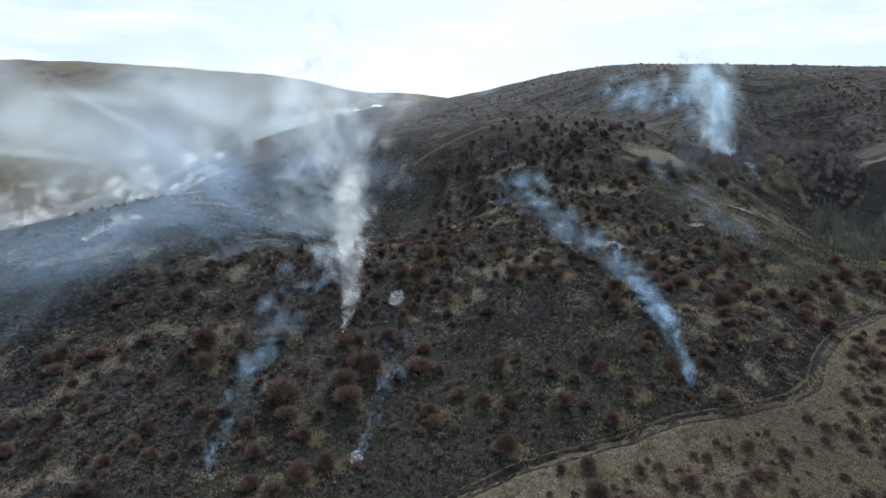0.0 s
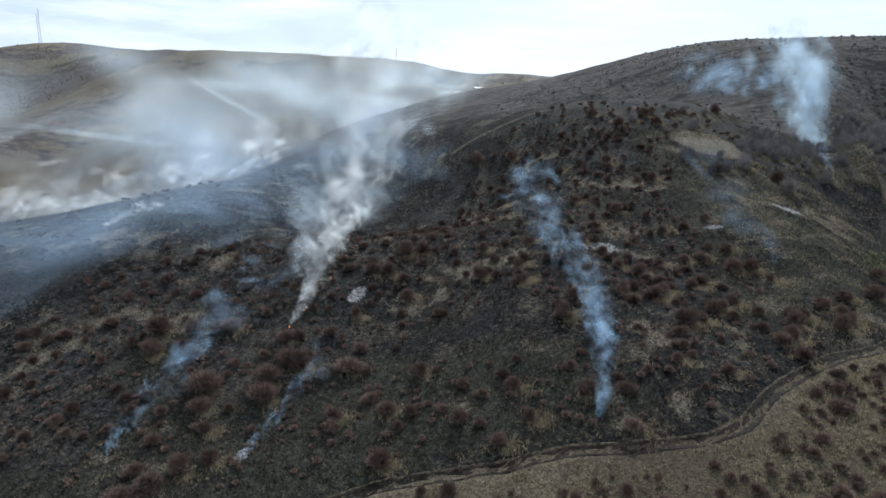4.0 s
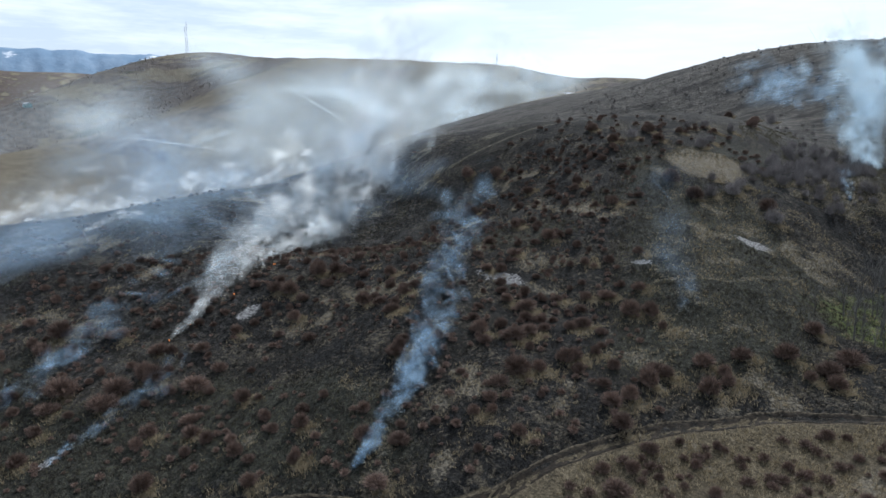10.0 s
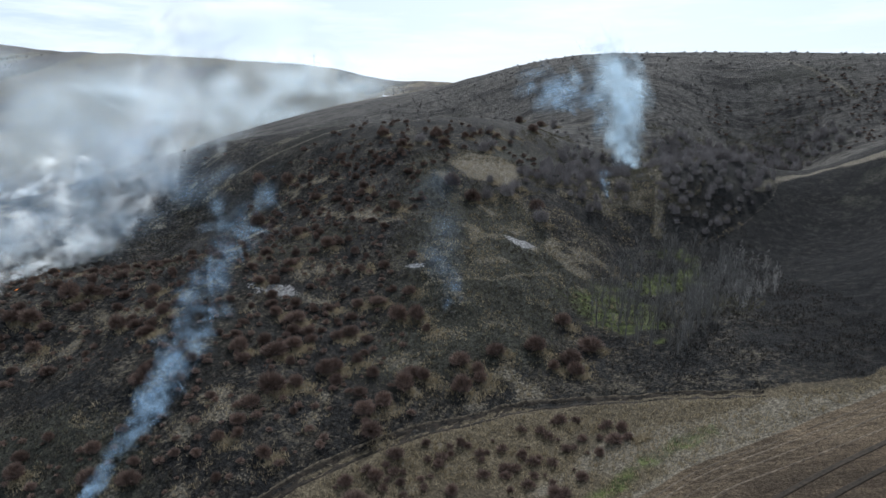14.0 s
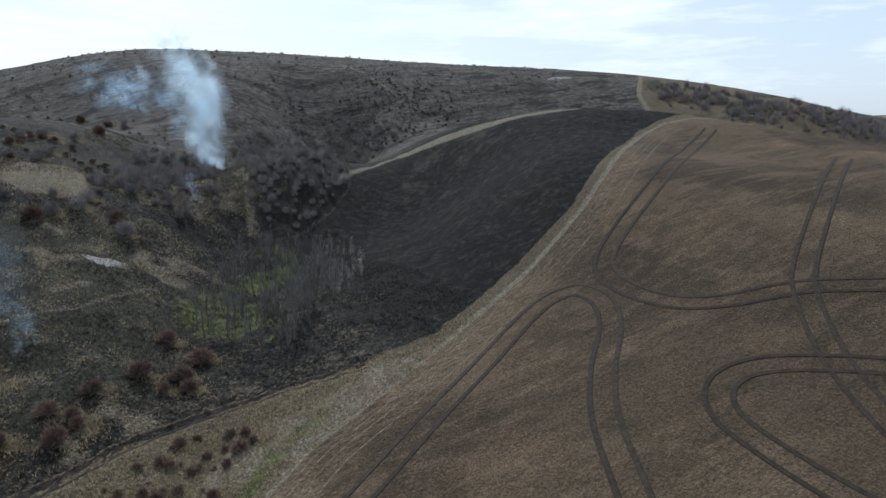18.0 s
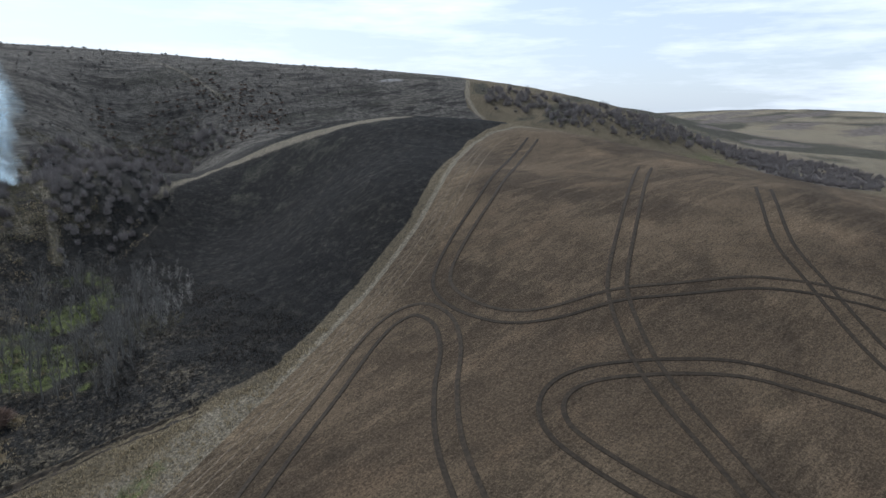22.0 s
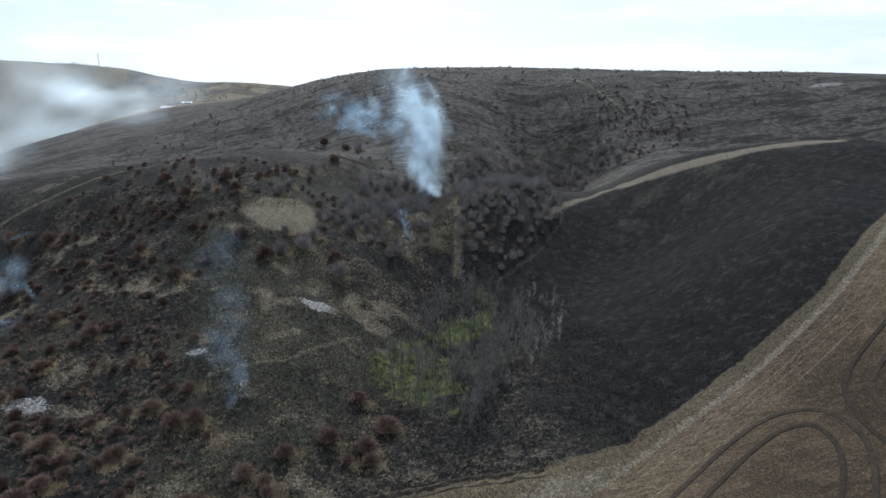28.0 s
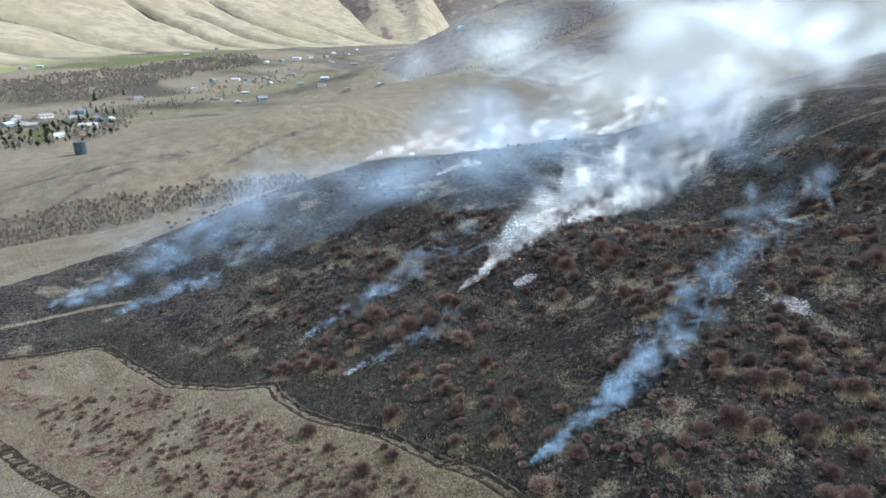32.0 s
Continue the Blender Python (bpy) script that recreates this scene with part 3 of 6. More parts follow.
SHRUBS_WEST = [(38.3, 80.5, 1.5), (25.8, 82.5, 1.0), (-14.8, 90.1, 2.7), (-13.2, 94.1, 2.2), (-3.8, 95.5, 2.3), (-16.2, 100.1, 1.7), (-36.8, 92.7, 2.1), (-23.6, 86.5, 2.8), (-13.8, 86.3, 2.3), (5.8, 85.2, 1.6), (8.3, 74.3, 1.9), (-26.7, 101.0, 1.8), (-38.5, 97.6, 2.5), (-1.8, 84.3, 1.6), (-7.1, 109.0, 1.4), (38.1, 182.3, 1.7), (48.9, 171.9, 1.6), (-0.7, 205.9, 3.5), (10.9, 199.9, 2.5), (25.4, 182.8, 1.8), (10.4, 180.8, 2.7), (30.1, 157.4, 1.6), (39.4, 151.0, 1.8), (34.5, 142.5, 1.4)]
SHRUBS_CREST = [(59.8, 188.3, 2.5), (34.5, 217.5, 2.1), (50.6, 219.9, 2.6), (42.4, 207.9, 2.0), (46.9, 213.2, 2.0), (53.8, 214.2, 2.0), (58.7, 224.8, 1.4), (60.4, 231.5, 1.5), (65.2, 237.4, 1.7), (67.9, 234.0, 1.3), (72.6, 240.6, 1.7), (65.3, 217.3, 2.1), (67.2, 223.9, 1.6), (71.8, 319.2, 2.1), (78.9, 256.2, 2.3), (81.4, 304.7, 2.2), (86.7, 296.5, 2.2), (65.7, 181.8, 2.8), (69.2, 184.5, 2.1), (74.0, 187.7, 2.9), (69.1, 194.0, 1.5), (75.6, 193.7, 1.8), (81.4, 184.1, 2.8), (82.6, 178.6, 2.5)]
SHRUBS_NEAR = [(8.7, 92.7, 1.7), (7.5, 74.7, 1.4), (-11.2, 94.1, 2.3), (-17.5, 71.1, 2.0), (-14.6, 73.5, 1.7), (-21.8, 82.6, 1.8), (-18.5, 78.7, 1.4), (29.3, 103.8, 1.4), (21.2, 115.3, 1.4), (47.4, 103.6, 2.5), (52.8, 110.4, 1.7), (43.5, 113.5, 1.3), (45.5, 116.8, 1.5), (51.1, 120.7, 1.4), (32.5, 86.6, 1.2), (25.6, 82.1, 1.0), (22.3, 77.9, 1.3), (17.5, 70.2, 1.3), (1.4, 62.7, 1.7), (8.0, 63.7, 1.0), (14.3, 70.4, 0.8), (17.5, 65.2, 1.7), (21.4, 62.7, 1.7), (-19.9, 68.5, 1.7), (-22.1, 65.8, 2.0), (-8.0, 121.5, 1.8), (-3.9, 130.3, 1.9), (12.4, 132.1, 1.7), (21.5, 133.2, 1.4)]
NAMED = [(x, y) for spots in (SHRUBS_FOOT, SHRUBS_MID, SHRUBS_WEST, SHRUBS_NEAR, SHRUBS_CREST) for x, y, r in spots]

# ---------------------------------------------------------------- helpers for meshes
def part(name, bm, material, parent, label=""):
    """Links a bmesh as one mesh object under a thing or under a part."""
    me = bpy.data.meshes.new(name)
    bm.to_mesh(me)
    bm.free()
    me.materials.append(material)
    ob = new(name, me)
    ob.parent = parent
    return tagged(ob, label)


def mesh_object(name, verts, faces, material, smooth=False):
    me = bpy.data.meshes.new(name)
    me.from_pydata([tuple(v) for v in verts], [], [tuple(f) for f in faces])
    me.materials.append(material)
    if smooth:
        me.shade_smooth()
    return new(name, me)


def grid_lines(fine, medium, end):
    """Coordinates that lie close in the fine stretch, wider in the medium one and ever wider out to the end."""
    a, b, step = fine
    c, d, wide = medium
    core = list(np.arange(c, a, wide)) + list(np.arange(a, b, step)) + list(np.arange(b, d + 0.1, wide))
    low, gap = [c], wide
    while low[-1] > -end:
        gap *= 1.055
        low.append(low[-1] - gap)
    high, gap = [core[-1]], wide
    while high[-1] < end:
        gap *= 1.055
        high.append(high[-1] + gap)
    return np.array(low[:0:-1] + core + high[1:])


# ---------------------------------------------------------------- ground
SPUR_TRACK = [(176, 240.5), (182, 235.5), (187, 230.5), (193, 223), (200, 215), (208, 205.5), (217, 196.5)]
SPUR_FOOT = [(143, 219.5), (152, 230), (160, 237), (169, 242), (176, 240.5)]
SPUR_PATH = [(122, 190.6), (125.5, 193), (135.8, 203), (146.8, 218), (152.5, 230)]
SPUR_RIM = [(128, 200), (136.7, 209.5), (141.4, 217.8), (147, 224)]
HILL_PATH = [(191, 364.4), (197, 360), (203, 348), (208.5, 331), (210.7, 322.5)]
NEAR_TRAIL = [(-10, 214), (16, 227), (26, 230), (36, 236), (45, 245)]
GULLY_STRIP = [(123.6, 274), (119.5, 250), (117, 227), (114.6, 209), (113.2, 200.6), (111.8, 192)]
DRY_PATCH = [(56, 202), (61, 213), (71, 216), (78, 207), (75, 194), (63, 194)]
GREEN_HOLLOW = [(86, 150), (95, 164), (108, 185), (121, 194), (121, 173), (112, 148), (104, 126), (97, 133), (90, 142)]
OLIVE_SLOPE = [(55, 157), (54, 178), (63, 192), (79, 184), (88, 168), (94, 158), (87, 139), (84, 122), (70, 113), (58, 112), (57, 135)]
OLIVE_FOOT = [(-2, 78), (4, 94), (20, 99), (33, 95), (42, 86), (36, 80), (20, 77)]
WEST_SINGED = [(-62, 44), (-52, 62), (-38, 76), (-14, 82), (-8, 72), (-20, 65), (-28, 56), (-44, 46)]
SPUR_TOP = [(150, 205), (160, 228), (190, 236), (225, 212), (205, 195), (175, 190)]
ASH = [(36.2, 133.3, 4.9, 2.7), (78.3, 164.4, 3.5, 2.4), (58.7, 145.4, 2.1, 1.0), (-8.8, 114.4, 1.6, 3.3), (88.5, 117.5, 0.5, 1.3), (309, 323, 9, 2.5), (-11, 75, 0.9, 2.0)]
UP_SLOPE = [(58, 148), (58, 186), (74, 188), (86, 170), (88, 156), (80, 140), (62, 138)]
EAST_BANK = [(120, 262), (128, 238), (150, 240), (190, 308), (178, 322), (150, 300)]
GULLY_BANK = [(78, 188), (80, 215), (92, 245), (104, 262), (116, 262), (118, 220), (110, 190), (96, 178)]
FOOT_GRASS = [(56, 112), (58, 126), (68, 138), (84, 132), (88, 120), (78, 112), (66, 104)]
RIDGE_GROUND = [(336, 262), (345, 296), (372, 320), (415, 322), (475, 272), (525, 230), (500, 192), (440, 203), (390, 213), (353, 230)]
EAST_GREEN = [(361, 205), (420, 212), (520, 200), (610, 170), (560, 140), (450, 150), (375, 165)]
FAR_BUSH = [(438, 192), (470, 208), (545, 202), (600, 182), (590, 140), (520, 128), (450, 152)]
LEAN_PATCH = [(73, 190), (76, 193), (84, 180), (86, 172), (80, 176)]
SLOPE_PATH = [(62, 139), (65, 140), (74, 143), (79, 149), (87, 158)]
WEST_PATH = [(-81, 4), (-82.3, 16), (-83.3, 27.4), (-82.2, 37.4), (-80.7, 44)]
LOWER_DITCH = [(-58, 3), (-44, 11.5), (-30.3, 18.6), (-19.5, 23.2), (-7.5, 29), (8, 36), (24, 44)]
STUBBLE = [(-58, 3), (-44, 10.5), (-30.3, 17.6), (-19.5, 22), (-7.5, 27.6), (8, 34.6), (30, 30), (10, -10), (-40, -30)]
FRINGE = [(-100, -2), (-109, 14), (-115, 34), (-120, 62), (-126, 90), (-134, 105), (-137, 136), (-118, 160), (-102, 185), (-94, 225), (-98, 270)]
GREEN_YARD = [(-716, -10), (-722, 29), (-632, 40), (-600, 9)]
GREEN_MEADOW = [(-1510, -76), (-1683, 141), (-1900, 420), (-2080, 705), (-1850, 566), (-1484, 165)]
GREEN_HOMES = [(-860, 231), (-1088, 322), (-1324, 545), (-1100, 560), (-880, 400)]
EDGE_STRIP = [(80, 92), (90, 104), (100, 111), (112, 110), (123, 109), (108, 101.5), (96, 95), (86, 86)]
GOLD_LINES = [[(-352, -20), (-341, -1), (-323, 42), (-323, 73), (-335, 120)], [(-296, 20), (-302, 32), (-312, 56), (-321, 82), (-330, 110)], [(-300, 100), (-311, 112), (-328, 141), (-337, 163), (-350, 200)], [(-470, 380), (-440, 430), (-400, 470), (-360, 500)]]
TRACK_BEND = [(329, 268), (331, 276), (340, 292), (366, 318)]


def covers(x, y):
    """How far each point of the ground is burnt, tilled, lush; and straw, olive, ash."""
    burnt = np.clip(0.5 + inside(x, y, BURNT) / 3.0, 0, 1)
    tilled = np.clip(0.5 + inside(x, y, FIELD) / 1.6, 0, 1)
    lush = 0.80 * np.clip(0.5 + inside(x, y, GREEN_HOLLOW) / 12.0, 0, 1) * ease(-0.6, 0.25, rough(x, y, 9, 39, 3))
    lush = np.maximum(lush, 0.62 * np.exp(-(from_line(x, y, [(70, 66), (80, 82), (96, 100), (104, 104)]) / 2.6) ** 2))
    lush = np.maximum(lush, 0.5 * np.exp(-(((x - 395) / 55) ** 2 + ((y - 175) / 22) ** 2) ** 2))
    straw = 0.72 * np.clip(0.5 + inside(x, y, DRY_PATCH) / 3.0, 0, 1)
    for line, width, much in ((SPUR_TRACK, 4.0, 0.9), (SPUR_FOOT, 2.0, 0.75), (SPUR_PATH, 0.7, 0.5), (SPUR_RIM, 0.8, 0.45), (LOWER_DITCH, 2.2, 0.7), (NEAR_TRAIL, 1.2, 0.6), (GULLY_STRIP, 1.5, 0.85), (TRACK_BEND, 1.8, 0.9), (SLOPE_PATH, 0.8, 0.6), (HILL_PATH, 2.2, 0.6), (WEST_PATH, 0.9, 0.95), (FRINGE, 3.2, 1.0), (FIELD_EDGE[2:17], 1.5, 0.95)):
        straw = np.maximum(straw, much * np.exp(-(from_line(x, y, line) / width) ** 2))
    straw = np.maximum(straw, 0.95 * np.clip(0.5 + inside(x, y, EDGE_STRIP) / 3.0, 0, 1) * ease(-0.6, 0.3, rough(x, y, 6, 54, 3)))
    straw = np.maximum(straw, np.clip(0.5 + inside(x, y, STUBBLE) / 2.0, 0, 1))
    straw = np.maximum(straw, 0.85 * tilled * np.exp(-(from_line(x, y, FIELD_EDGE[2:17]) / 7.5) ** 2))
    # unburnt tufts in loose drifts
    drift = rough(x, y, 14, 31, 3) + 0.7 * rough(x, y, 3.4, 32, 2)
    straw = np.maximum(straw, burnt * 0.62 * ease(0.15, 0.75, drift) * ease(330, 200, y) * ease(130, 90, x))
    lee = np.zeros(np.shape(x))
    close = np.flatnonzero((x > -50) & (x < 105) & (y > 50) & (y < 330))
    for sx, sy in NAMED:
        lee[close] = np.maximum(lee[close], np.exp(-((x[close] - sx - 1.4) / 1.5) ** 2 - ((y[close] - sy + 0.2) / 1.3) ** 2))
    straw = np.maximum(straw, 0.95 * lee)
    straw = np.maximum(straw, 0.62 * ease(-0.1, 0.4, rough(x, y, 5, 51, 3)) * ease(4, 20, inside(x, y, [(76, 186), (80, 240), (100, 290), (160, 330), (215, 330), (200, 285), (150, 235), (128, 192), (100, 180)])) * burnt)
    straw = np.maximum(straw, 0.55 * np.clip(0.5 + inside(x, y, GULLY_BANK) / 8.0, 0, 1) * ease(-0.25, 0.45, rough(x, y, 7, 41, 3)))
    for ring, much in ((UP_SLOPE, 0.40), (EAST_BANK, 0.45)):
        straw = np.maximum(straw, much * np.clip(0.5 + inside(x, y, ring) / 8.0, 0, 1) * ease(-0.3, 0.4, rough(x, y, 6, 45, 3)))
    straw = np.maximum(straw, 0.5 * np.clip(0.5 + inside(x, y, FOOT_GRASS) / 6.0, 0, 1) * ease(-0.2, 0.35, rough(x, y, 5, 42, 3)))
    straw = np.maximum(straw, 0.5 * np.clip(0.5 + inside(x, y, LEAN_PATCH) / 4.0, 0, 1))
    olive = np.maximum(np.clip(0.5 + inside(x, y, OLIVE_SLOPE) / 14, 0, 0.75), np.clip(0.5 + inside(x, y, OLIVE_FOOT) / 8, 0, 0.8))
    olive = np.maximum(olive, np.clip(0.5 + inside(x, y, SPUR_TOP) / 16, 0, 0.62) * ease(-0.5, 0.4, rough(x, y, 8, 52, 3)))
    olive = np.maximum(olive, np.clip(0.5 + inside(x, y, WEST_SINGED) / 8, 0, 0.9) * ease(-0.5, 0.3, rough(x, y, 9, 50, 3)))
    olive = np.maximum(olive, 0.7 * ease(0.1, 0.45, rough(x, y, 38, 33, 3)) * burnt * (1 - 0.75 * ease(215, 260, y)) * (1 - 0.8 * ease(105, 135, x)))
    # lighter bands along the upper hill
    olive = np.maximum(olive, 0.55 * burnt * ease(240, 275, y) * ease(0.15, 0.5, rough(x * 0.25, y, 9, 40, 3)))
    olive = np.maximum(olive, 0.75 * np.clip(0.5 + inside(x, y, RIDGE_GROUND) / 12, 0, 1) * ease(-0.4, 0.3, rough(x, y, 18, 43, 3)))
    lush = np.maximum(lush, 0.52 * np.clip(0.5 + inside(x, y, EAST_GREEN) / 20, 0, 1) * ease(-0.3, 0.4, rough(x, y, 30, 44, 3)))
    # scrub in bands on the far hill, and the green floor of the valley
    far_scrub = ease(-300, -480, x) * ease(300, 430, y + 0.2 * x + 60)
    scrub = far_scrub * np.clip(0.60 + 0.95 * rough(x * 0.30 + y * 0.45, y - 0.5 * x, 60, 35, 4), 0, 1)
    scrub = np.maximum(scrub, 0.6 * ease(560, 640, y) * ease(150, 60, x) * ease(-500, -420, x) * np.clip(0.5 + rough(x, y, 45, 36, 4), 0, 1))
    scrub = np.maximum(scrub, np.clip(0.5 + inside(x, y, FAR_BUSH) / 14, 0, 1) * np.clip(0.7 + rough(x, y, 24, 46, 3), 0, 1))
    scrub = np.maximum(scrub, ease(640, 760, x) * np.clip(0.30 + rough(x * 0.4, y, 70, 47, 3), 0, 1))
    olive = np.maximum(olive, 0.8 * ease(560, 640, y) * ease(150, 60, x) * ease(-0.1, 0.4, rough(x, y, 45, 36, 4)))
    for line in GOLD_LINES:
        scrub = np.maximum(scrub, 0.62 * np.exp(-(from_line(x, y, line) / 2.6) ** 2))
    olive = np.maximum(olive, 0.8 * ease(500, 600, x) * ease(-0.2, 0.3, rough(x, y, 130, 37, 4)))
    floor = ease(-500, -600, x) * ease(470, 340, y + 0.45 * (x + 700))
    olive = np.maximum(olive, floor * np.clip(0.46 + 0.5 * rough(x, y, 90, 48, 3), 0, 1))
    lush = np.maximum(lush, 0.48 * floor * ease(0.0, 0.4, rough(x, y, 160, 49, 3)))
    for ring, much in ((GREEN_YARD, 0.9), (GREEN_MEADOW, 0.7), (GREEN_HOMES, 0.5)):
        lush = np.maximum(lush, much * np.clip(0.5 + inside(x, y, ring) / 40, 0, 1))
    ash = 0.0
    for ax, ay, rx, ry in ASH:
        ash = np.maximum(ash, np.clip(1.15 - 0.75 * np.hypot((x - ax) / rx, (y - ay) / ry) + 0.35 * rough(x, y, 1.8, 38, 2), 0, 1))
    return (burnt, tilled, lush, np.ones(np.shape(x))), (straw, olive, ash, scrub)


def build_ground():
    xs = grid_lines((-110, 250, 1.0), (-330, 430, 2.5), 4950)
    ys = grid_lines((20, 250, 1.0), (-30, 440, 2.5), 4950)
    gx, gy = np.meshgrid(xs, ys)
    gx, gy = gx.ravel(), gy.ravel()
    gz = ground_height(gx, gy)
    nx, ny = len(xs), len(ys)
    i = np.arange((nx - 1) * (ny - 1))
    a = i // (nx - 1) * nx + i % (nx - 1)
    quads = np.stack([a, a + 1, a + nx + 1, a + nx], 1)
    me = bpy.data.meshes.new("ground")
    me.vertices.add(len(gx))
    me.vertices.foreach_set("co", np.stack([gx, gy, gz], 1).astype(np.float32).ravel())
    me.loops.add(quads.size)
    me.loops.foreach_set("vertex_index", quads.astype(np.int32).ravel())
    me.polygons.add(len(quads))
    me.polygons.foreach_set("loop_start", (np.arange(len(quads)) * 4).astype(np.int32))
    me.update(calc_edges=True)
    me.shade_smooth()
    for name, layers in zip(("cover", "patches"), covers(gx, gy)):
        at = me.attributes.new(name, "FLOAT_COLOR", "POINT")
        at.data.foreach_set("color", np.stack(layers, 1).astype(np.float32).ravel())
    me.materials.append(GROUND)
    return tagged(new("ground", me), "burnt black hillside, dry grass slopes and a tilled field", "ground", kind="structure")


build_ground()


def sweep(name, line, profile, material, step=0.8, wobble=0.0, seed=1, parent=None):
    """A strip that follows a line over the ground; profile: offsets across it and heights above the ground."""
    rng = random.Random(seed)
    pts = smooth_line(line, step)
    xs, ys = np.array([p[0] for p in pts]), np.array([p[1] for p in pts])
    tx, ty = np.gradient(xs), np.gradient(ys)
    ln = np.hypot(tx, ty) + 1e-9
    verts, faces = [], []
    for off, up in profile:
        px, py = xs + ty / ln * -off, ys + tx / ln * off
        pz = ground_height(px, py) if wobble >= 0 else land(px, py)
        jig = np.array([rng.gauss(0, abs(wobble)) for _ in pts])
        verts.append(np.stack([px, py, pz + up + jig], 1))
    n, m = len(pts), len(profile)
    for j in range(m - 1):
        for i in range(n - 1):
            faces.append((j * n + i, j * n + i + 1, (j + 1) * n + i + 1, (j + 1) * n + i))
    ob = mesh_object(name, np.concatenate(verts), faces, material, True)
    ob.parent = parent
    return ob


road = sweep("road", FIRE_LINE, [(-1.1, -0.10), (-0.9, 0.07), (-0.6, 0.05), (-0.2, 0.01), (0.15, 0.0), (0.4, 0.02), (0.7, 0.06), (0.85, -0.05)], DUG, 0.6, 0.05, 3)
tagged(road, "freshly dug dark earth fire line round the burn", "dirt road", kind="structure")
berm = sweep("berm", FIRE_LINE, [(0.72, -0.12), (0.84, 0.08), (0.92, 0.11), (1.0, 0.05), (1.12, -0.15)], SOD, 0.6, 0.08, 4)
tagged(berm, "pale turned sod piled along the dug fire line", "berm", kind="structure")

ditch = sweep("ditch", LOWER_DITCH, [(-1.5, -0.2), (-1.2, 0.10), (-0.6, 0.05), (0.2, 0.02), (0.9, 0.08), (1.2, 0.16), (1.5, -0.15)], DUG, 0.6, 0.07, 6)
tagged(ditch, "dark ploughed ditch along the foot of the dry slope", "ditch", kind="structure")

TRAMS = [
    [(98, 83), (106.3, 88.1), (114, 92.9), (124.2, 98.7), (135.4, 105), (142, 107), (146.3, 105.2), (146.4, 99.5), (142.3, 93.1), (135, 86.2), (128.3, 78.1), (122.5, 67.7), (117, 57)],
    [(228, 150), (211.4, 140.8), (195, 130.5), (177.4, 120.2), (162.9, 113.5), (155.2, 109.1), (151.9, 104.5), (151, 97.8), (152.5, 91.1), (157.3, 86.1), (166.8, 81.2), (174.4, 74.8), (182.9, 67.9), (187.9, 61.2), (190.5, 55.6), (192, 51.4), (195, 40)],
    [(226, 112), (216.8, 107.6), (200, 99), (187.4, 92.5), (172.3, 84.7), (165.7, 80), (157.5, 71.4), (152.3, 64.2), (147.8, 56.1), (143.6, 48.8), (139, 41)],
    [(170, 34), (168.3, 45), (165.5, 54.3), (162.8, 60.4), (157.1, 66.9), (150.2, 72.8), (145.3, 74.7), (141.1, 73.6), (138.1, 70), (137.1, 64.5), (137.1, 57.6), (138.3, 50.3), (140, 40)],
    [(226, 83.5), (215.4, 78.2), (199.5, 69.3), (190.3, 60.4), (183.4, 53.4), (178.5, 47.7), (172, 38)],
]
for k, line in enumerate(TRAMS):
    for side in (-1.5, 1.5):
        rut = sweep("wheel_rut", line, [(side - 0.36, 0.02), (side - 0.28, 0.10), (side - 0.1, 0.06), (side + 0.1, 0.06), (side + 0.28, 0.10), (side + 0.36, 0.02)], RUT, 0.7, 0.012, 10 + k)
        tagged(rut, "dark tractor wheel rut pressed into the brown field", "wheel rut", "tractor ruts", "structure")

for k, off in enumerate((-1.2, -2.1, -3.6, -5.6)):
    furrow = sweep("furrow", FIELD_EDGE[2:17], [(off - 0.16, -0.05), (off - 0.06, 0.03), (off + 0.06, 0.04), (off + 0.16, -0.05)], FURROW, 0.9, 0.03, 30 + k)
    tagged(furrow, "pale crumbled soil ridge along the field edge", "furrow", "furrows along the field edge", "structure")

# ---------------------------------------------------------------- shrubs
def spike(verts, faces, a, b, r, sides=3):
    """A tapered twig from a to b."""
    ax = (b - a).normalized()
    u = ax.orthogonal().normalized()
    v = ax.cross(u)
    base = len(verts)
    for k in range(sides):
        w = 2 * math.pi * k / sides
        verts.append(a + r * (math.cos(w) * u + math.sin(w) * v))
    verts.append(b)
    for k in range(sides):
        faces.append((base + k, base + (k + 1) % sides, base + sides))


def twig(verts, faces, a, b, r, rng):
    """A fine pointed twig or blade from a to b."""
    side = (b - a).cross(Vector((rng.gauss(0, 1), rng.gauss(0, 1), rng.gauss(0, 1)))).normalized() * r
    base = len(verts)
    verts += [a - side, a + side, b]
    faces.append((base, base + 1, base + 2))


def limb(verts, faces, a, b, ra, rb, sides=5):
    """A tapered round piece of stem from a to b."""
    ax = (b - a).normalized()
    u = ax.orthogonal().normalized()
    v = ax.cross(u)
    base = len(verts)
    for p, r in ((a, ra), (b, rb)):
        for k in range(sides):
            w = 2 * math.pi * k / sides
            verts.append(p + r * (math.cos(w) * u + math.sin(w) * v))
    for k in range(sides):
        faces.append((base + k, base + (k + 1) % sides, base + sides + (k + 1) % sides, base + sides + k))


def raw_mesh(name, verts, faces, material):
    me = bpy.data.meshes.new(name)
    me.from_pydata([tuple(v) for v in verts], [], faces)
    me.materials.append(material)
    return me


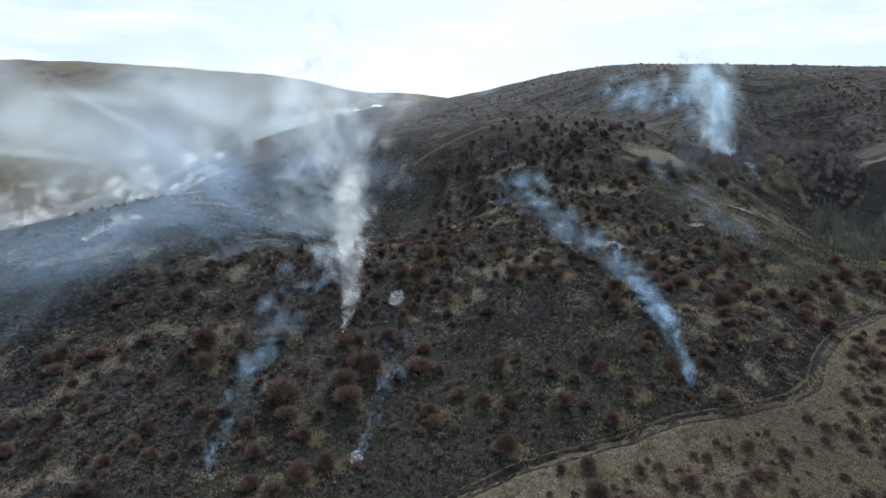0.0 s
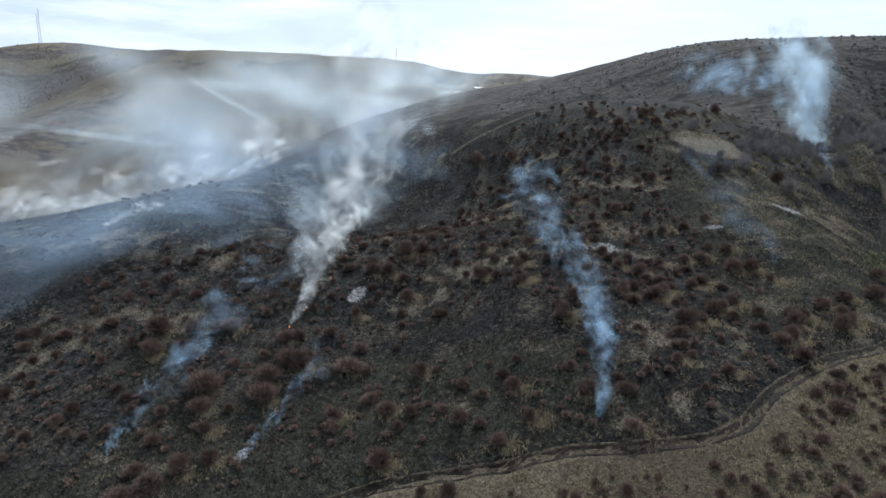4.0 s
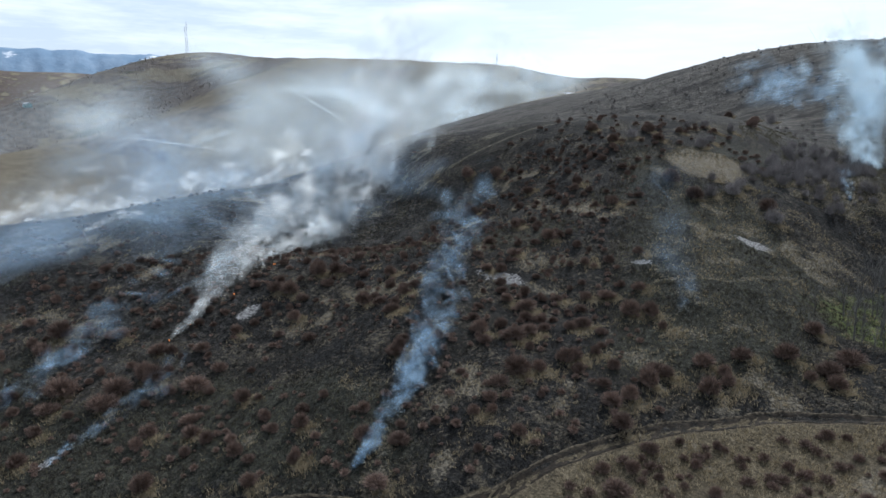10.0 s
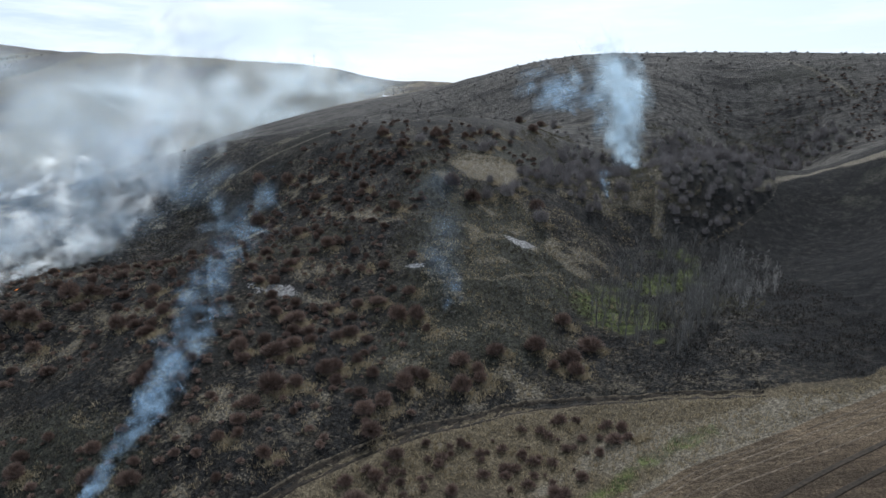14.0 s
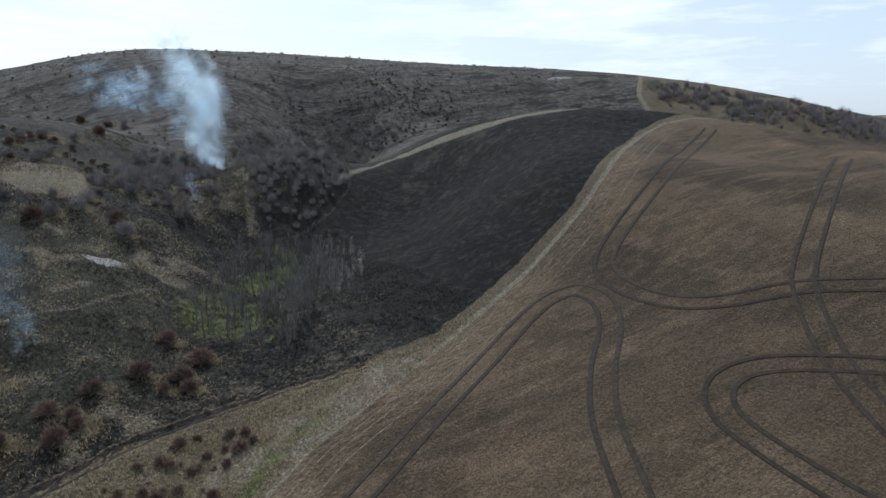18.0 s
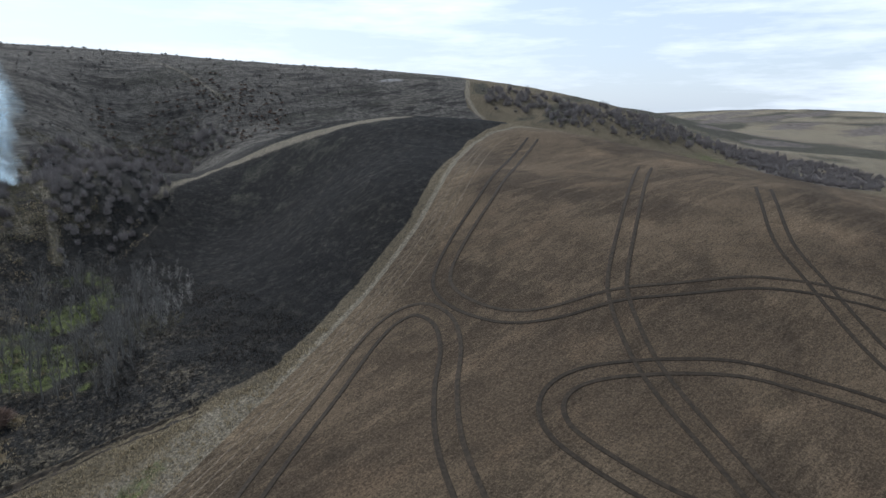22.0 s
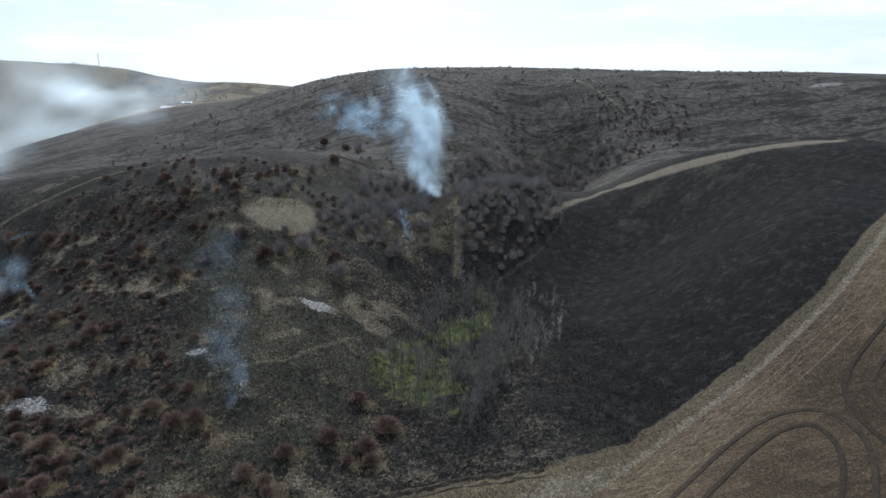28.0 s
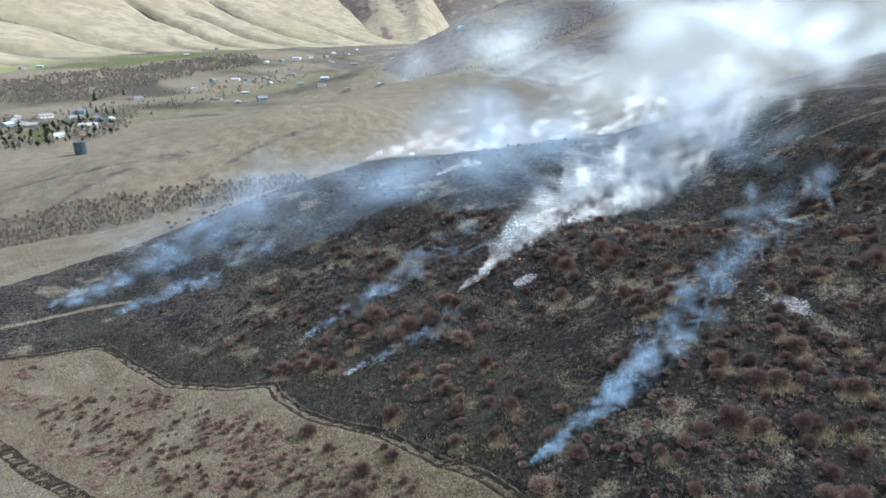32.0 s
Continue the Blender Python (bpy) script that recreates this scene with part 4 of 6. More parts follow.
def make_shrub(seed, material, spread=1.0, tall=1.0, twigs=1500, thin=1.0, loose=False):
    """A rounded bare shrub of one metre's radius: a clump of stems and a dense dome of fine twigs."""
    rng = random.Random(seed)
    root = new("shrub")
    sv, sf, tv, tf = [], [], [], []
    lobes = [(Vector((0, 0, 0.55)), 0.82)] + [(Vector((rng.uniform(-0.5, 0.5), rng.uniform(-0.5, 0.5), rng.uniform(0.35, 0.75))), rng.uniform(0.4, 0.65)) for _ in range(4)]
    for k in range(10):
        a = Vector((rng.gauss(0, 0.16), rng.gauss(0, 0.16), -0.15))
        c, r = rng.choice(lobes)
        d = c + Vector((rng.gauss(0, 0.25), rng.gauss(0, 0.25), rng.gauss(0.05, 0.15)))
        limb(sv, sf, a, d, 0.045, 0.015, 4)
    for k in range(twigs):
        c, r = lobes[0] if rng.random() < 0.45 else rng.choice(lobes)
        w = Vector((rng.gauss(0, 1), rng.gauss(0, 1), rng.gauss(0.35, 0.8))).normalized()
        b = c + w * r * rng.uniform(0.70, 1.10)
        if b.z < 0.04:
            b.z = rng.uniform(0.04, 0.3)
        if loose:
            a, b = Vector((b.x * 0.35 + rng.gauss(0, 0.2), b.y * 0.35 + rng.gauss(0, 0.2), b.z * rng.uniform(0.0, 0.6))), b + Vector((rng.gauss(0, 0.12), rng.gauss(0, 0.12), rng.gauss(0.05, 0.2)))
            twig(tv, tf, a, b, rng.uniform(0.010, 0.020) * thin, rng)
            continue
        a = c + w * r * rng.uniform(0.15, 0.6) + Vector((rng.gauss(0, 0.06), rng.gauss(0, 0.06), -0.12))
        twig(tv, tf, a, b, rng.uniform(0.018, 0.034) * thin, rng)
    for name, v, f, mt in (("stem", sv, sf, BARK), ("crown", tv, tf, material)):
        for p in v:
            p.x, p.y, p.z = p.x * spread, p.y * spread, p.z * tall
        ob = new(name, raw_mesh("shrub_" + name, v, f, mt))
        ob.parent = root
    return root


RUSSET = [make_shrub(40 + k, SHRUB_TWIG, rndw, rndh) for k, (rndw, rndh) in enumerate(((1.0, 0.95), (1.15, 0.85), (0.9, 1.05), (1.25, 0.8)))]
GREYS = [make_shrub(60 + k, SHRUB_GREY, rndw, rndh * 1.15, 560, 0.9, True) for k, (rndw, rndh) in enumerate(((1.0, 1.1), (1.15, 1.0), (0.85, 1.25)))]
for ob in RUSSET:
    tagged(ob, "bare russet shrub with dense twigs on the slope", "shrub", "shrubs on the hillside")
for ob in GREYS:
    tagged(ob, "bare grey-brown shrub with dense twigs", "shrub", "shrubs on the hillside")
# coarser forms for the brush that is joined into one mesh
LOW_RUSSET = [make_shrub(140 + k, SHRUB_TWIG, 1.1, 0.9, 230, 2.2) for k in range(3)]
LOW_GREYS = [make_shrub(160 + k, SHRUB_GREY, 1.05, 1.2, 320, 1.3, True) for k in range(4)]
used_forms = set()


def plant(form, x, y, size, rng):
    m = pose(x, y, height_at(x, y) - 0.05, 0, 0, rng.uniform(0, 360)) @ Matrix.Diagonal((size, size, size * rng.uniform(0.85, 1.15), 1))
    if form not in used_forms:
        used_forms.add(form)
        form.matrix_world = m
        return form
    made = copy_thing(form, pose(0, 0, 0))
    made.matrix_basis = m
    return made


def spots_in(ring, count, seed, gap=1.6, avoid=(), soft=0.0):
    """Random places inside an outline, none closer to another than the gap, none in the outlines to avoid."""
    rng = random.Random(seed)
    x0, x1, y0, y1 = min(p[0] for p in ring), max(p[0] for p in ring), min(p[1] for p in ring), max(p[1] for p in ring)
    pad = soft
    x0, x1, y0, y1, n = x0 - pad, x1 + pad, y0 - pad, y1 + pad, count * 14
    xs, ys = np.array([rng.uniform(x0, x1) for _ in range(n)]), np.array([rng.uniform(y0, y1) for _ in range(n)])
    ok = inside(xs, ys, ring) > soft * (2 * np.array([rng.random() for _ in range(n)]) ** 2 - 1 if soft else 0)
    for other in avoid:
        ok &= inside(xs, ys, other) < 0
    ok &= from_line(xs, ys, FIRE_LINE) > 2.6
    spots = []
    for x, y in zip(xs[ok], ys[ok]):
        if all((x - a) ** 2 + (y - b) ** 2 > gap * gap for a, b in spots):
            spots.append((float(x), float(y)))
            if len(spots) == count:
                break
    return spots


def joined(name, label, category, forms, spots, sizes, seed, squash=1.0):
    """Many plants, too far off to tell apart, as one object: copies of the forms' crowns on the ground."""
    rng = random.Random(seed)
    shapes = []
    for form in forms:
        me = [c for c in form.children if c.name.startswith("crown")][0].data
        v = np.empty(len(me.vertices) * 3)
        me.vertices.foreach_get("co", v)
        f = np.empty(len(me.loops), int)
        me.loops.foreach_get("vertex_index", f)
        shapes.append((v.reshape(-1, 3), f.reshape(-1, 3), me.materials[0]))
    zs = ground_height(np.array([s[0] for s in spots]), np.array([s[1] for s in spots]))
    verts, faces, base = [], [], 0
    for (x, y), z in zip(spots, zs):
        v, f, _ = rng.choice(shapes)
        s, w = rng.uniform(*sizes), rng.uniform(0, 6.28)
        c, d = math.cos(w) * s, math.sin(w) * s
        verts.append(np.stack([v[:, 0] * c - v[:, 1] * d + x, v[:, 0] * d + v[:, 1] * c + y, v[:, 2] * s * squash + z - 0.1], 1))
        faces.append(f + base)
        base += len(v)
    v, f = np.concatenate(verts).astype(np.float32), np.concatenate(faces).astype(np.int32)
    me = bpy.data.meshes.new(name)
    me.vertices.add(len(v))
    me.vertices.foreach_set("co", v.ravel())
    me.loops.add(f.size)
    me.loops.foreach_set("vertex_index", f.ravel())
    me.polygons.add(len(f))
    me.polygons.foreach_set("loop_start", (np.arange(len(f)) * 3).astype(np.int32))
    me.update(calc_edges=True)
    me.materials.append(shapes[0][2])
    return tagged(new(name, me), label, category, kind="stuff")

rng = random.Random(77)
for spots, forms in ((SHRUBS_FOOT, RUSSET), (SHRUBS_MID, RUSSET), (SHRUBS_WEST, RUSSET), (SHRUBS_NEAR, RUSSET), (SHRUBS_CREST, RUSSET[:2] + GREYS[:2])):
    for x, y, r in spots:
        plant(rng.choice(forms), x, y, min(r, 2.5) * 1.08, rng)


def clear_of(spots, gap):
    return [s for s in spots if all((s[0] - a) ** 2 + (s[1] - b) ** 2 > gap * gap for a, b in NAMED)]


BARE_SLOPE = [(2, 92), (4, 108), (24, 108), (36, 100), (28, 92), (14, 96)]
SPUR_BRUSH = [(-60, 62), (-62, 110), (-40, 130), (-22, 150), (0, 190), (20, 205), (50, 205), (56, 175), (52, 150), (58, 138), (66, 128), (60, 112), (70, 108), (60, 96), (48, 84), (20, 79), (-14, 68), (-40, 56)]
more = clear_of(spots_in(SPUR_BRUSH, 380, 5, 2.2, [BARE_SLOPE, OLIVE_SLOPE]), 2.2)
more.sort(key=lambda s: s[1])
for x, y in more[:110]:
    plant(rng.choice(RUSSET), x, y, rng.uniform(0.75, 1.55), rng)
joined("shrubs", "rounded russet shrubs scattered over the burnt spur", "shrubs", RUSSET, more[110:], (0.75, 1.5), 6)
joined("brush", "low reddish brush on the burnt spur", "brush", LOW_RUSSET, clear_of(spots_in(SPUR_BRUSH, 1200, 15, 1.2, [BARE_SLOPE]), 1.2), (0.3, 0.9), 15)
joined("brush", "scattered reddish brush on the spur's crest", "brush", LOW_RUSSET, spots_in([(0, 190), (10, 226), (50, 243), (84, 228), (84, 205), (60, 200), (30, 196)], 90, 16, 2.2, [DRY_PATCH]), (0.7, 1.5), 16)
joined("brush", "dry brush outside the fire line", "brush", LOW_RUSSET, spots_in([(-45, 20), (-44, 38), (-20, 52), (20, 70), (50, 77), (60, 90), (84, 110), (92, 108), (84, 84), (60, 62), (10, 45)], 420, 17, 0.9), (0.35, 1.1), 17)
DRIFTS = spots_in([(-64, 14), (-60, 34), (-36, 44), (-22, 54), (0, 62), (20, 66), (14, 44), (-8, 32), (-30, 21), (-50, 11)], 900, 18, 0.8)
DRIFTS = [q for q, g in zip(DRIFTS, rough(np.array([q[0] for q in DRIFTS]), np.array([q[1] for q in DRIFTS]), 11, 19, 2)) if g > 0.26]
joined("brush", "brown brush in drifts on the dry slope below the fire line", "brush", LOW_RUSSET, DRIFTS, (0.4, 1.2), 18, 0.55)
joined("shrubs", "brown shrubs in the dry grass below the fire line", "shrubs", RUSSET, spots_in([(20, 66), (52, 78), (62, 92), (86, 110), (96, 108), (86, 88), (62, 66), (20, 40), (-10, 40)], 80, 19, 2.4), (0.55, 1.3), 19)
GULLY_WEST = [(78, 203), (84, 212), (90, 240), (97, 258), (106, 252), (106, 228), (102, 206), (98, 193), (91, 197)]
GULLY_EAST = [(124, 270), (124, 240), (145, 240), (165, 272), (186, 292), (198, 296), (192, 312), (168, 306), (146, 290), (131, 282)]
GULLY_LOW = [(121, 258), (119, 215), (116, 199), (126, 199), (137, 213), (148, 231), (144, 242), (128, 242)]
GULLY_TOP = [(160, 318), (192, 324), (214, 336), (226, 318), (222, 296), (200, 294), (192, 312), (168, 306)]
for k, (ring, count, sizes) in enumerate(((GULLY_WEST, 130, (0.8, 2.3)), (GULLY_EAST, 300, (0.8, 2.4)), (GULLY_LOW, 150, (0.7, 1.9)))):
    near, rest = count // 5, spots_in(ring, count, 20 + k, 1.5, (), 5.0)
    for x, y in rest[:near]:
        plant(rng.choice(GREYS), x, y, rng.uniform(*sizes), rng)
    joined("thicket", "grey leafless thicket in the gully", "thicket", LOW_GREYS, rest[near:], sizes, 30 + k)
joined("brush", "russet brush along the upper gully", "brush", LOW_RUSSET, spots_in(GULLY_TOP, 210, 24, 1.6, (), 12.0), (0.4, 1.3), 34, 0.7)
HILL_BRUSH = [(20, 270), (60, 262), (100, 268), (140, 300), (240, 300), (320, 320), (330, 360), (200, 400), (60, 410), (-20, 380), (-40, 300)]
joined("brush", "scattered dark brush on the burnt upper hill", "brush", LOW_GREYS, spots_in(HILL_BRUSH, 950, 25, 2.2), (0.35, 1.2), 35, 0.6)
joined("brush", "dark brush on the burnt western flank", "brush", LOW_RUSSET, spots_in([(-130, 60), (-120, 140), (-90, 200), (-60, 260), (-20, 230), (-45, 150), (-62, 100), (-70, 50)], 260, 26, 2.5), (0.4, 1.2), 36)
BUSH_RIDGE = [(352, 286), (366, 293), (384, 284), (390, 256), (408, 240), (440, 229), (500, 214), (560, 202), (520, 190), (440, 203), (392, 204), (362, 226), (355, 240), (360, 259), (351, 274)]
joined("thicket", "grey thicket along the ridge above the field", "thicket", LOW_GREYS, spots_in(BUSH_RIDGE, 420, 27, 2.0, (), 8.0), (0.8, 2.9), 37)
joined("thicket", "grey thicket in the dip beyond the field", "thicket", LOW_GREYS, spots_in(FAR_BUSH, 420, 28, 2.4), (0.9, 2.6), 38)

for ob in LOW_RUSSET + LOW_GREYS:
    for child in list(ob.children):
        bpy.data.objects.remove(child)
    bpy.data.objects.remove(ob)


# ---------------------------------------------------------------- trees
def make_tree(seed, tall):
    """A slim bare tree: trunk, rising limbs, fine twigs."""
    rng = random.Random(seed)
    root = new("tree")
    tv, tf, lv, lf, wv, wf = [], [], [], [], [], []
    p, lean, r = Vector((0, 0, -0.3)), Vector((rng.gauss(0, 0.05), rng.gauss(0, 0.05), 1)), 0.016 * tall + 0.04
    stations = []
    n = 7
    for k in range(n):
        q = p + lean * (tall * 0.85 / n) + Vector((rng.gauss(0, 0.09), rng.gauss(0, 0.09), 0))
        r2 = r * 0.80
        limb(tv, tf, p, q, r, r2, 6)
        stations.append((p, q, r2))
        p, r = q, r2
    for k in range(20):
        s = rng.randrange(1, n)
        a, b, rr = stations[s]
        base = a.lerp(b, rng.random())
        w = rng.uniform(0, 2 * math.pi)
        out = Vector((math.cos(w), math.sin(w), rng.uniform(0.9, 2.0))).normalized()
        length = tall * rng.uniform(0.12, 0.30) * (1.1 - 0.08 * s)
        tip = base + out * length + Vector((0, 0, length * 0.15))
        limb(lv, lf, base, tip, rr * 0.42, rr * 0.14, 4)
        for j in range(9):
            c = base.lerp(tip, rng.uniform(0.25, 1.0))
            e = c + (out + Vector((rng.gauss(0, 0.55), rng.gauss(0, 0.55), rng.gauss(0.25, 0.4)))).normalized() * length * rng.uniform(0.25, 0.6)
            spike(wv, wf, c, e, 0.016)
            if j % 2:
                spike(wv, wf, c.lerp(e, 0.5), c.lerp(e, 0.5) + Vector((rng.gauss(0, 0.3), rng.gauss(0, 0.3), rng.uniform(0.1, 0.6))), 0.012)
    for name, v, f, mt in (("trunk", tv, tf, BARK), ("limb", lv, lf, BARK), ("crown", wv, wf, FINE_TWIG)):
        ob = new(name, raw_mesh("tree_" + name, v, f, mt))
        ob.parent = root
    return tagged(root, "slim leafless grey tree standing in the green hollow", "tree", "trees in the hollow")


TREES = [make_tree(80 + k, t) for k, t in enumerate((7.5, 8.5, 6.5, 9.2, 5.5, 8.0))]
TREE_STAND = [(87, 147), (94, 160), (106, 180), (119, 190), (124, 178), (124, 156), (116, 138), (104, 125), (97, 132)]
for x, y in spots_in(TREE_STAND, 132, 12, 1.3):
    plant(rng.choice(TREES), x, y, rng.uniform(0.7, 1.1), rng)
joined("saplings", "thin grey saplings at the edge of the stand", "saplings", TREES[:1], spots_in([(118, 138), (126, 150), (136, 172), (130, 186), (122, 172), (116, 150)], 50, 13, 1.5), (0.45, 0.75), 14)


# ---------------------------------------------------------------- smoke
def rough3(p, size, seed, octaves=4):
    """Smooth value noise in space, from -1 to 1."""
    total, weight, scale = 0.0, 0.0, 1.0 / size
    for k in range(octaves):
        q = p * scale + 31.7 * k
        i = np.floor(q)
        a = q - i
        a = a * a * (3 - 2 * a)
        n = 0.0
        for dx in (0, 1):
            for dy in (0, 1):
                for dz in (0, 1):
                    w = (a[:, 0] if dx else 1 - a[:, 0]) * (a[:, 1] if dy else 1 - a[:, 1]) * (a[:, 2] if dz else 1 - a[:, 2])
                    n = n + w * speckle(i[:, 0] + dx + 17.0 * (i[:, 2] + dz), i[:, 1] + dy, seed + k)
        total, weight, scale = total + (2 * n - 1) * 0.55 ** k, weight + 0.55 ** k, scale * 2.1
    return total / weight


def make_smoke(name, label, path, widths, bodies, material, seed, billow=1.0, wisp=0.8):
    """A drifting plume of soft wisps along a path; widths: its spread, bodies: how much of the view it covers, wisp: their size beside the spread."""
    nr = np.random.RandomState(seed)
    pts, w, d = np.array(path), np.array(widths), np.minimum(np.array(bodies), 1.7)
    lengths = np.linalg.norm(np.diff(pts, axis=0), axis=1)
    share = lengths * (d[1:] + d[:-1]) / (w[1:] + w[:-1])
    count = int(44 * share.sum() / (2 * wisp * wisp))
    i = nr.choice(len(lengths), count, p=share / share.sum())
    u = nr.rand(count)
    one, two = d[i] / w[i], d[i + 1] / w[i + 1]
    keep_u = (one * (1 - u) + two * u) / np.maximum(one, two)
    ok = nr.rand(count) < keep_u
    i, u = i[ok], u[ok, None]
    mid, wide = pts[i] * (1 - u) + pts[i + 1] * u, w[i, None] * (1 - u) + w[i + 1, None] * u
    off = nr.normal(0, 0.75, (len(i), 3))
    far = np.linalg.norm(off, axis=1, keepdims=True)
    off *= np.minimum(1, 1.6 / far)
    flow = np.diff(pts, axis=0)[i] / lengths[i, None]
    where_to = mid + off * wide * np.array([1, 1, 0.75])
    # the plume swirls and gathers in billows
    size = billow * w.mean()
    where_to = where_to + 0.95 * wide * np.stack([rough3(where_to, size * 2.6, seed + 50 + k, 2) for k in range(3)], 1)
    thick = rough3(where_to, size * 1.3, seed + 60, 3)
    ok = nr.rand(len(where_to)) < ease(-0.7, 0.25, thick)
    floor = ground_height(where_to[:, 0], where_to[:, 1])
    ok &= where_to[:, 2] > floor + 0.1
    c = where_to[ok]
    n = len(c)
    spread_of = wide[ok]
    # wisps are drawn out along the flow
    a, b = flow[ok] + nr.normal(0, 0.35, (n, 3)), nr.normal(0, 1, (n, 3))
    a /= np.linalg.norm(a, axis=1, keepdims=True)
    b = np.cross(a, b)
    b /= np.linalg.norm(b, axis=1, keepdims=True)
    s = wisp * spread_of * nr.uniform(0.6, 1.5, (n, 1))
    a, b = 1.35 * a, 0.8 * b
    v = np.stack([c - s * a - s * b, c + s * a - s * b, c + s * a + s * b, c - s * a + s * b], 1).reshape(-1, 3)
    me = bpy.data.meshes.new(name)
    me.vertices.add(len(v))
    me.vertices.foreach_set("co", v.astype(np.float32).ravel())
    me.loops.add(4 * n)
    me.loops.foreach_set("vertex_index", np.arange(4 * n, dtype=np.int32))
    me.polygons.add(n)
    me.polygons.foreach_set("loop_start", (np.arange(n) * 4).astype(np.int32))
    layer = me.uv_layers.new(name="wisp")
    layer.data.foreach_set("uv", np.tile(np.array([-1, -1, 1, -1, 1, 1, -1, 1], np.float32), n))
    me.update(calc_edges=True)
    me.materials.append(material)
    return tagged(new(name, me), label, "smoke", "smoke plumes", "stuff")


def up(x, y, z):
    return (x, y, height_at(x, y) + z)


make_smoke("smoke_plume", "thin blue smoke flowing uphill from a smouldering spot", [up(34.3, 82.3, 0.2), up(35, 86, 1.0), up(35, 92, 2.0), up(33, 108, 3.0), up(27, 128, 4.5), up(21, 147, 6), up(14, 176, 9)], [0.3, 0.7, 1.2, 1.9, 2.6, 3.6, 5.5], [2.2, 1.7, 1.2, 0.8, 0.5, 0.35, 0.12], SMOKE_BLUE, 1)
BURNING_EDGE = [(-17.2, 103.5, 1.0), (-17.6, 108, 0.7), (-18.4, 114, 1.1), (-20, 124, 0.8), (-22.5, 136, 1.2), (-25.5, 149, 1.0), (-29, 162, 1.3), (-33, 176, 1.0), (-36.5, 192, 1.2)]
for k, (x, y, s) in enumerate(BURNING_EDGE):
    make_smoke("smoke_plume", "ragged white wisp rising from the burning edge of the slope", [up(x, y, 0.2), up(x + 0.5, y + 5 * s, 1.4 * s), up(x - 0.3, y + 13 * s, 4.2 * s), up(x - 2, y + 26 * s, 9 * s), up(x - 4, y + 42 * s, 15 * s)], [0.35 * s, 1.0 * s, 1.9 * s, 3.2 * s, 5.0 * s], [1.4, 1.0, 0.65, 0.35, 0.1], SMOKE_WHITE, 120 + k)
make_smoke("smoke_plume", "white smoke billowing up over the burning edge", [up(-30, 172, 5), up(-35, 190, 9), up(-38, 208, 15), up(-41, 226, 25), up(-42, 244, 37), up(-40, 262, 48)], [3.5, 5.5, 7.5, 9.5, 11.5, 13], [0.35, 0.6, 0.65, 0.55, 0.4, 0.15], SMOKE_WHITE, 2, 0.8)
make_smoke("smoke_plume", "pale smoke spreading uphill from the burning edge", [up(-20, 116, 2.5), up(-26, 138, 6), up(-33, 164, 10), up(-39, 192, 15), up(-46, 222, 22), up(-54, 252, 28)], [2.5, 5, 7.5, 9, 10.5, 12], [0.3, 0.5, 0.6, 0.55, 0.4, 0.15], SMOKE_PALE, 21, 0.8)
make_smoke("smoke_plume", "pale smoke drifting over the saddle", [up(-34, 196, 12), up(-26, 216, 18), up(-12, 240, 22), up(8, 270, 20)], [5, 8, 10, 10], [0.2, 0.3, 0.22, 0.08], SMOKE_PALE, 23)
RIDGE_EDGE = [(-137, 136, 1.1), (-128, 150, 0.8), (-117, 160, 1.3), (-105, 174, 1.0), (-98, 192, 1.2), (-94, 216, 1.0)]
for k, (x, y, s) in enumerate(RIDGE_EDGE):
    make_smoke("smoke_plume", "pale smoke drifting off the burning ridge edge", [up(x, y, 0.3), up(x + 3, y + 8 * s, 2 * s), up(x + 8, y + 24 * s, 6 * s), up(x + 12, y + 48 * s, 14 * s)], [0.8 * s, 2.0 * s, 4.2 * s, 7 * s], [1.0, 0.7, 0.35, 0.1], SMOKE_WHITE, 140 + k)
make_smoke("smoke_bank", "broad hazy smoke bank over the side valley", [up(-230, 180, 14), up(-200, 230, 22), up(-165, 290, 32), up(-140, 350, 38), up(-125, 420, 38), up(-110, 500, 30)], [18, 22, 25, 27, 28, 28], [0.06, 0.13, 0.29, 0.43, 0.43, 0.30], SMOKE_HAZE, 5, 1.0, 1.25)
make_smoke("smoke_bank", "thin smoke haze drifting before the far hills", [up(-560, 330, 30), up(-420, 420, 34), up(-320, 500, 34), up(-220, 560, 34), up(-60, 600, 26)], [34, 38, 38, 36, 30], [0.08, 0.15, 0.26, 0.34, 0.30], SMOKE_HAZE, 15, 1.0, 1.25)
make_smoke("smoke_plume", "blue-white smoke column rising from the gully", [up(112.4, 249, 0.4), up(111.5, 252, 5), up(110, 257, 13), up(108.5, 262, 20), up(107, 268, 27), up(105, 275, 33)], [1.3, 3.4, 5.2, 6.6, 7.6, 8.4], [1.7, 1.7, 1.7, 1.5, 1.1, 0.4], SMOKE_COLUMN, 6)
make_smoke("smoke_plume", "faint blue smoke drifting off the gully column", [up(106, 270, 12), up(97, 284, 15), up(86, 298, 16), up(70, 312, 14)], [3.5, 5, 6, 7], [0.35, 0.4, 0.35, 0.12], SMOKE_BLUE, 16)
make_smoke("smoke_plume", "low white smoke at the burning gully bank", [up(107, 240, 0.4), up(108, 246, 1.5), up(110, 254, 3), up(112, 262, 5)], [0.8, 1.5, 2, 2.4], [0.8, 0.9, 0.7, 0.3], SMOKE_COLUMN, 17)
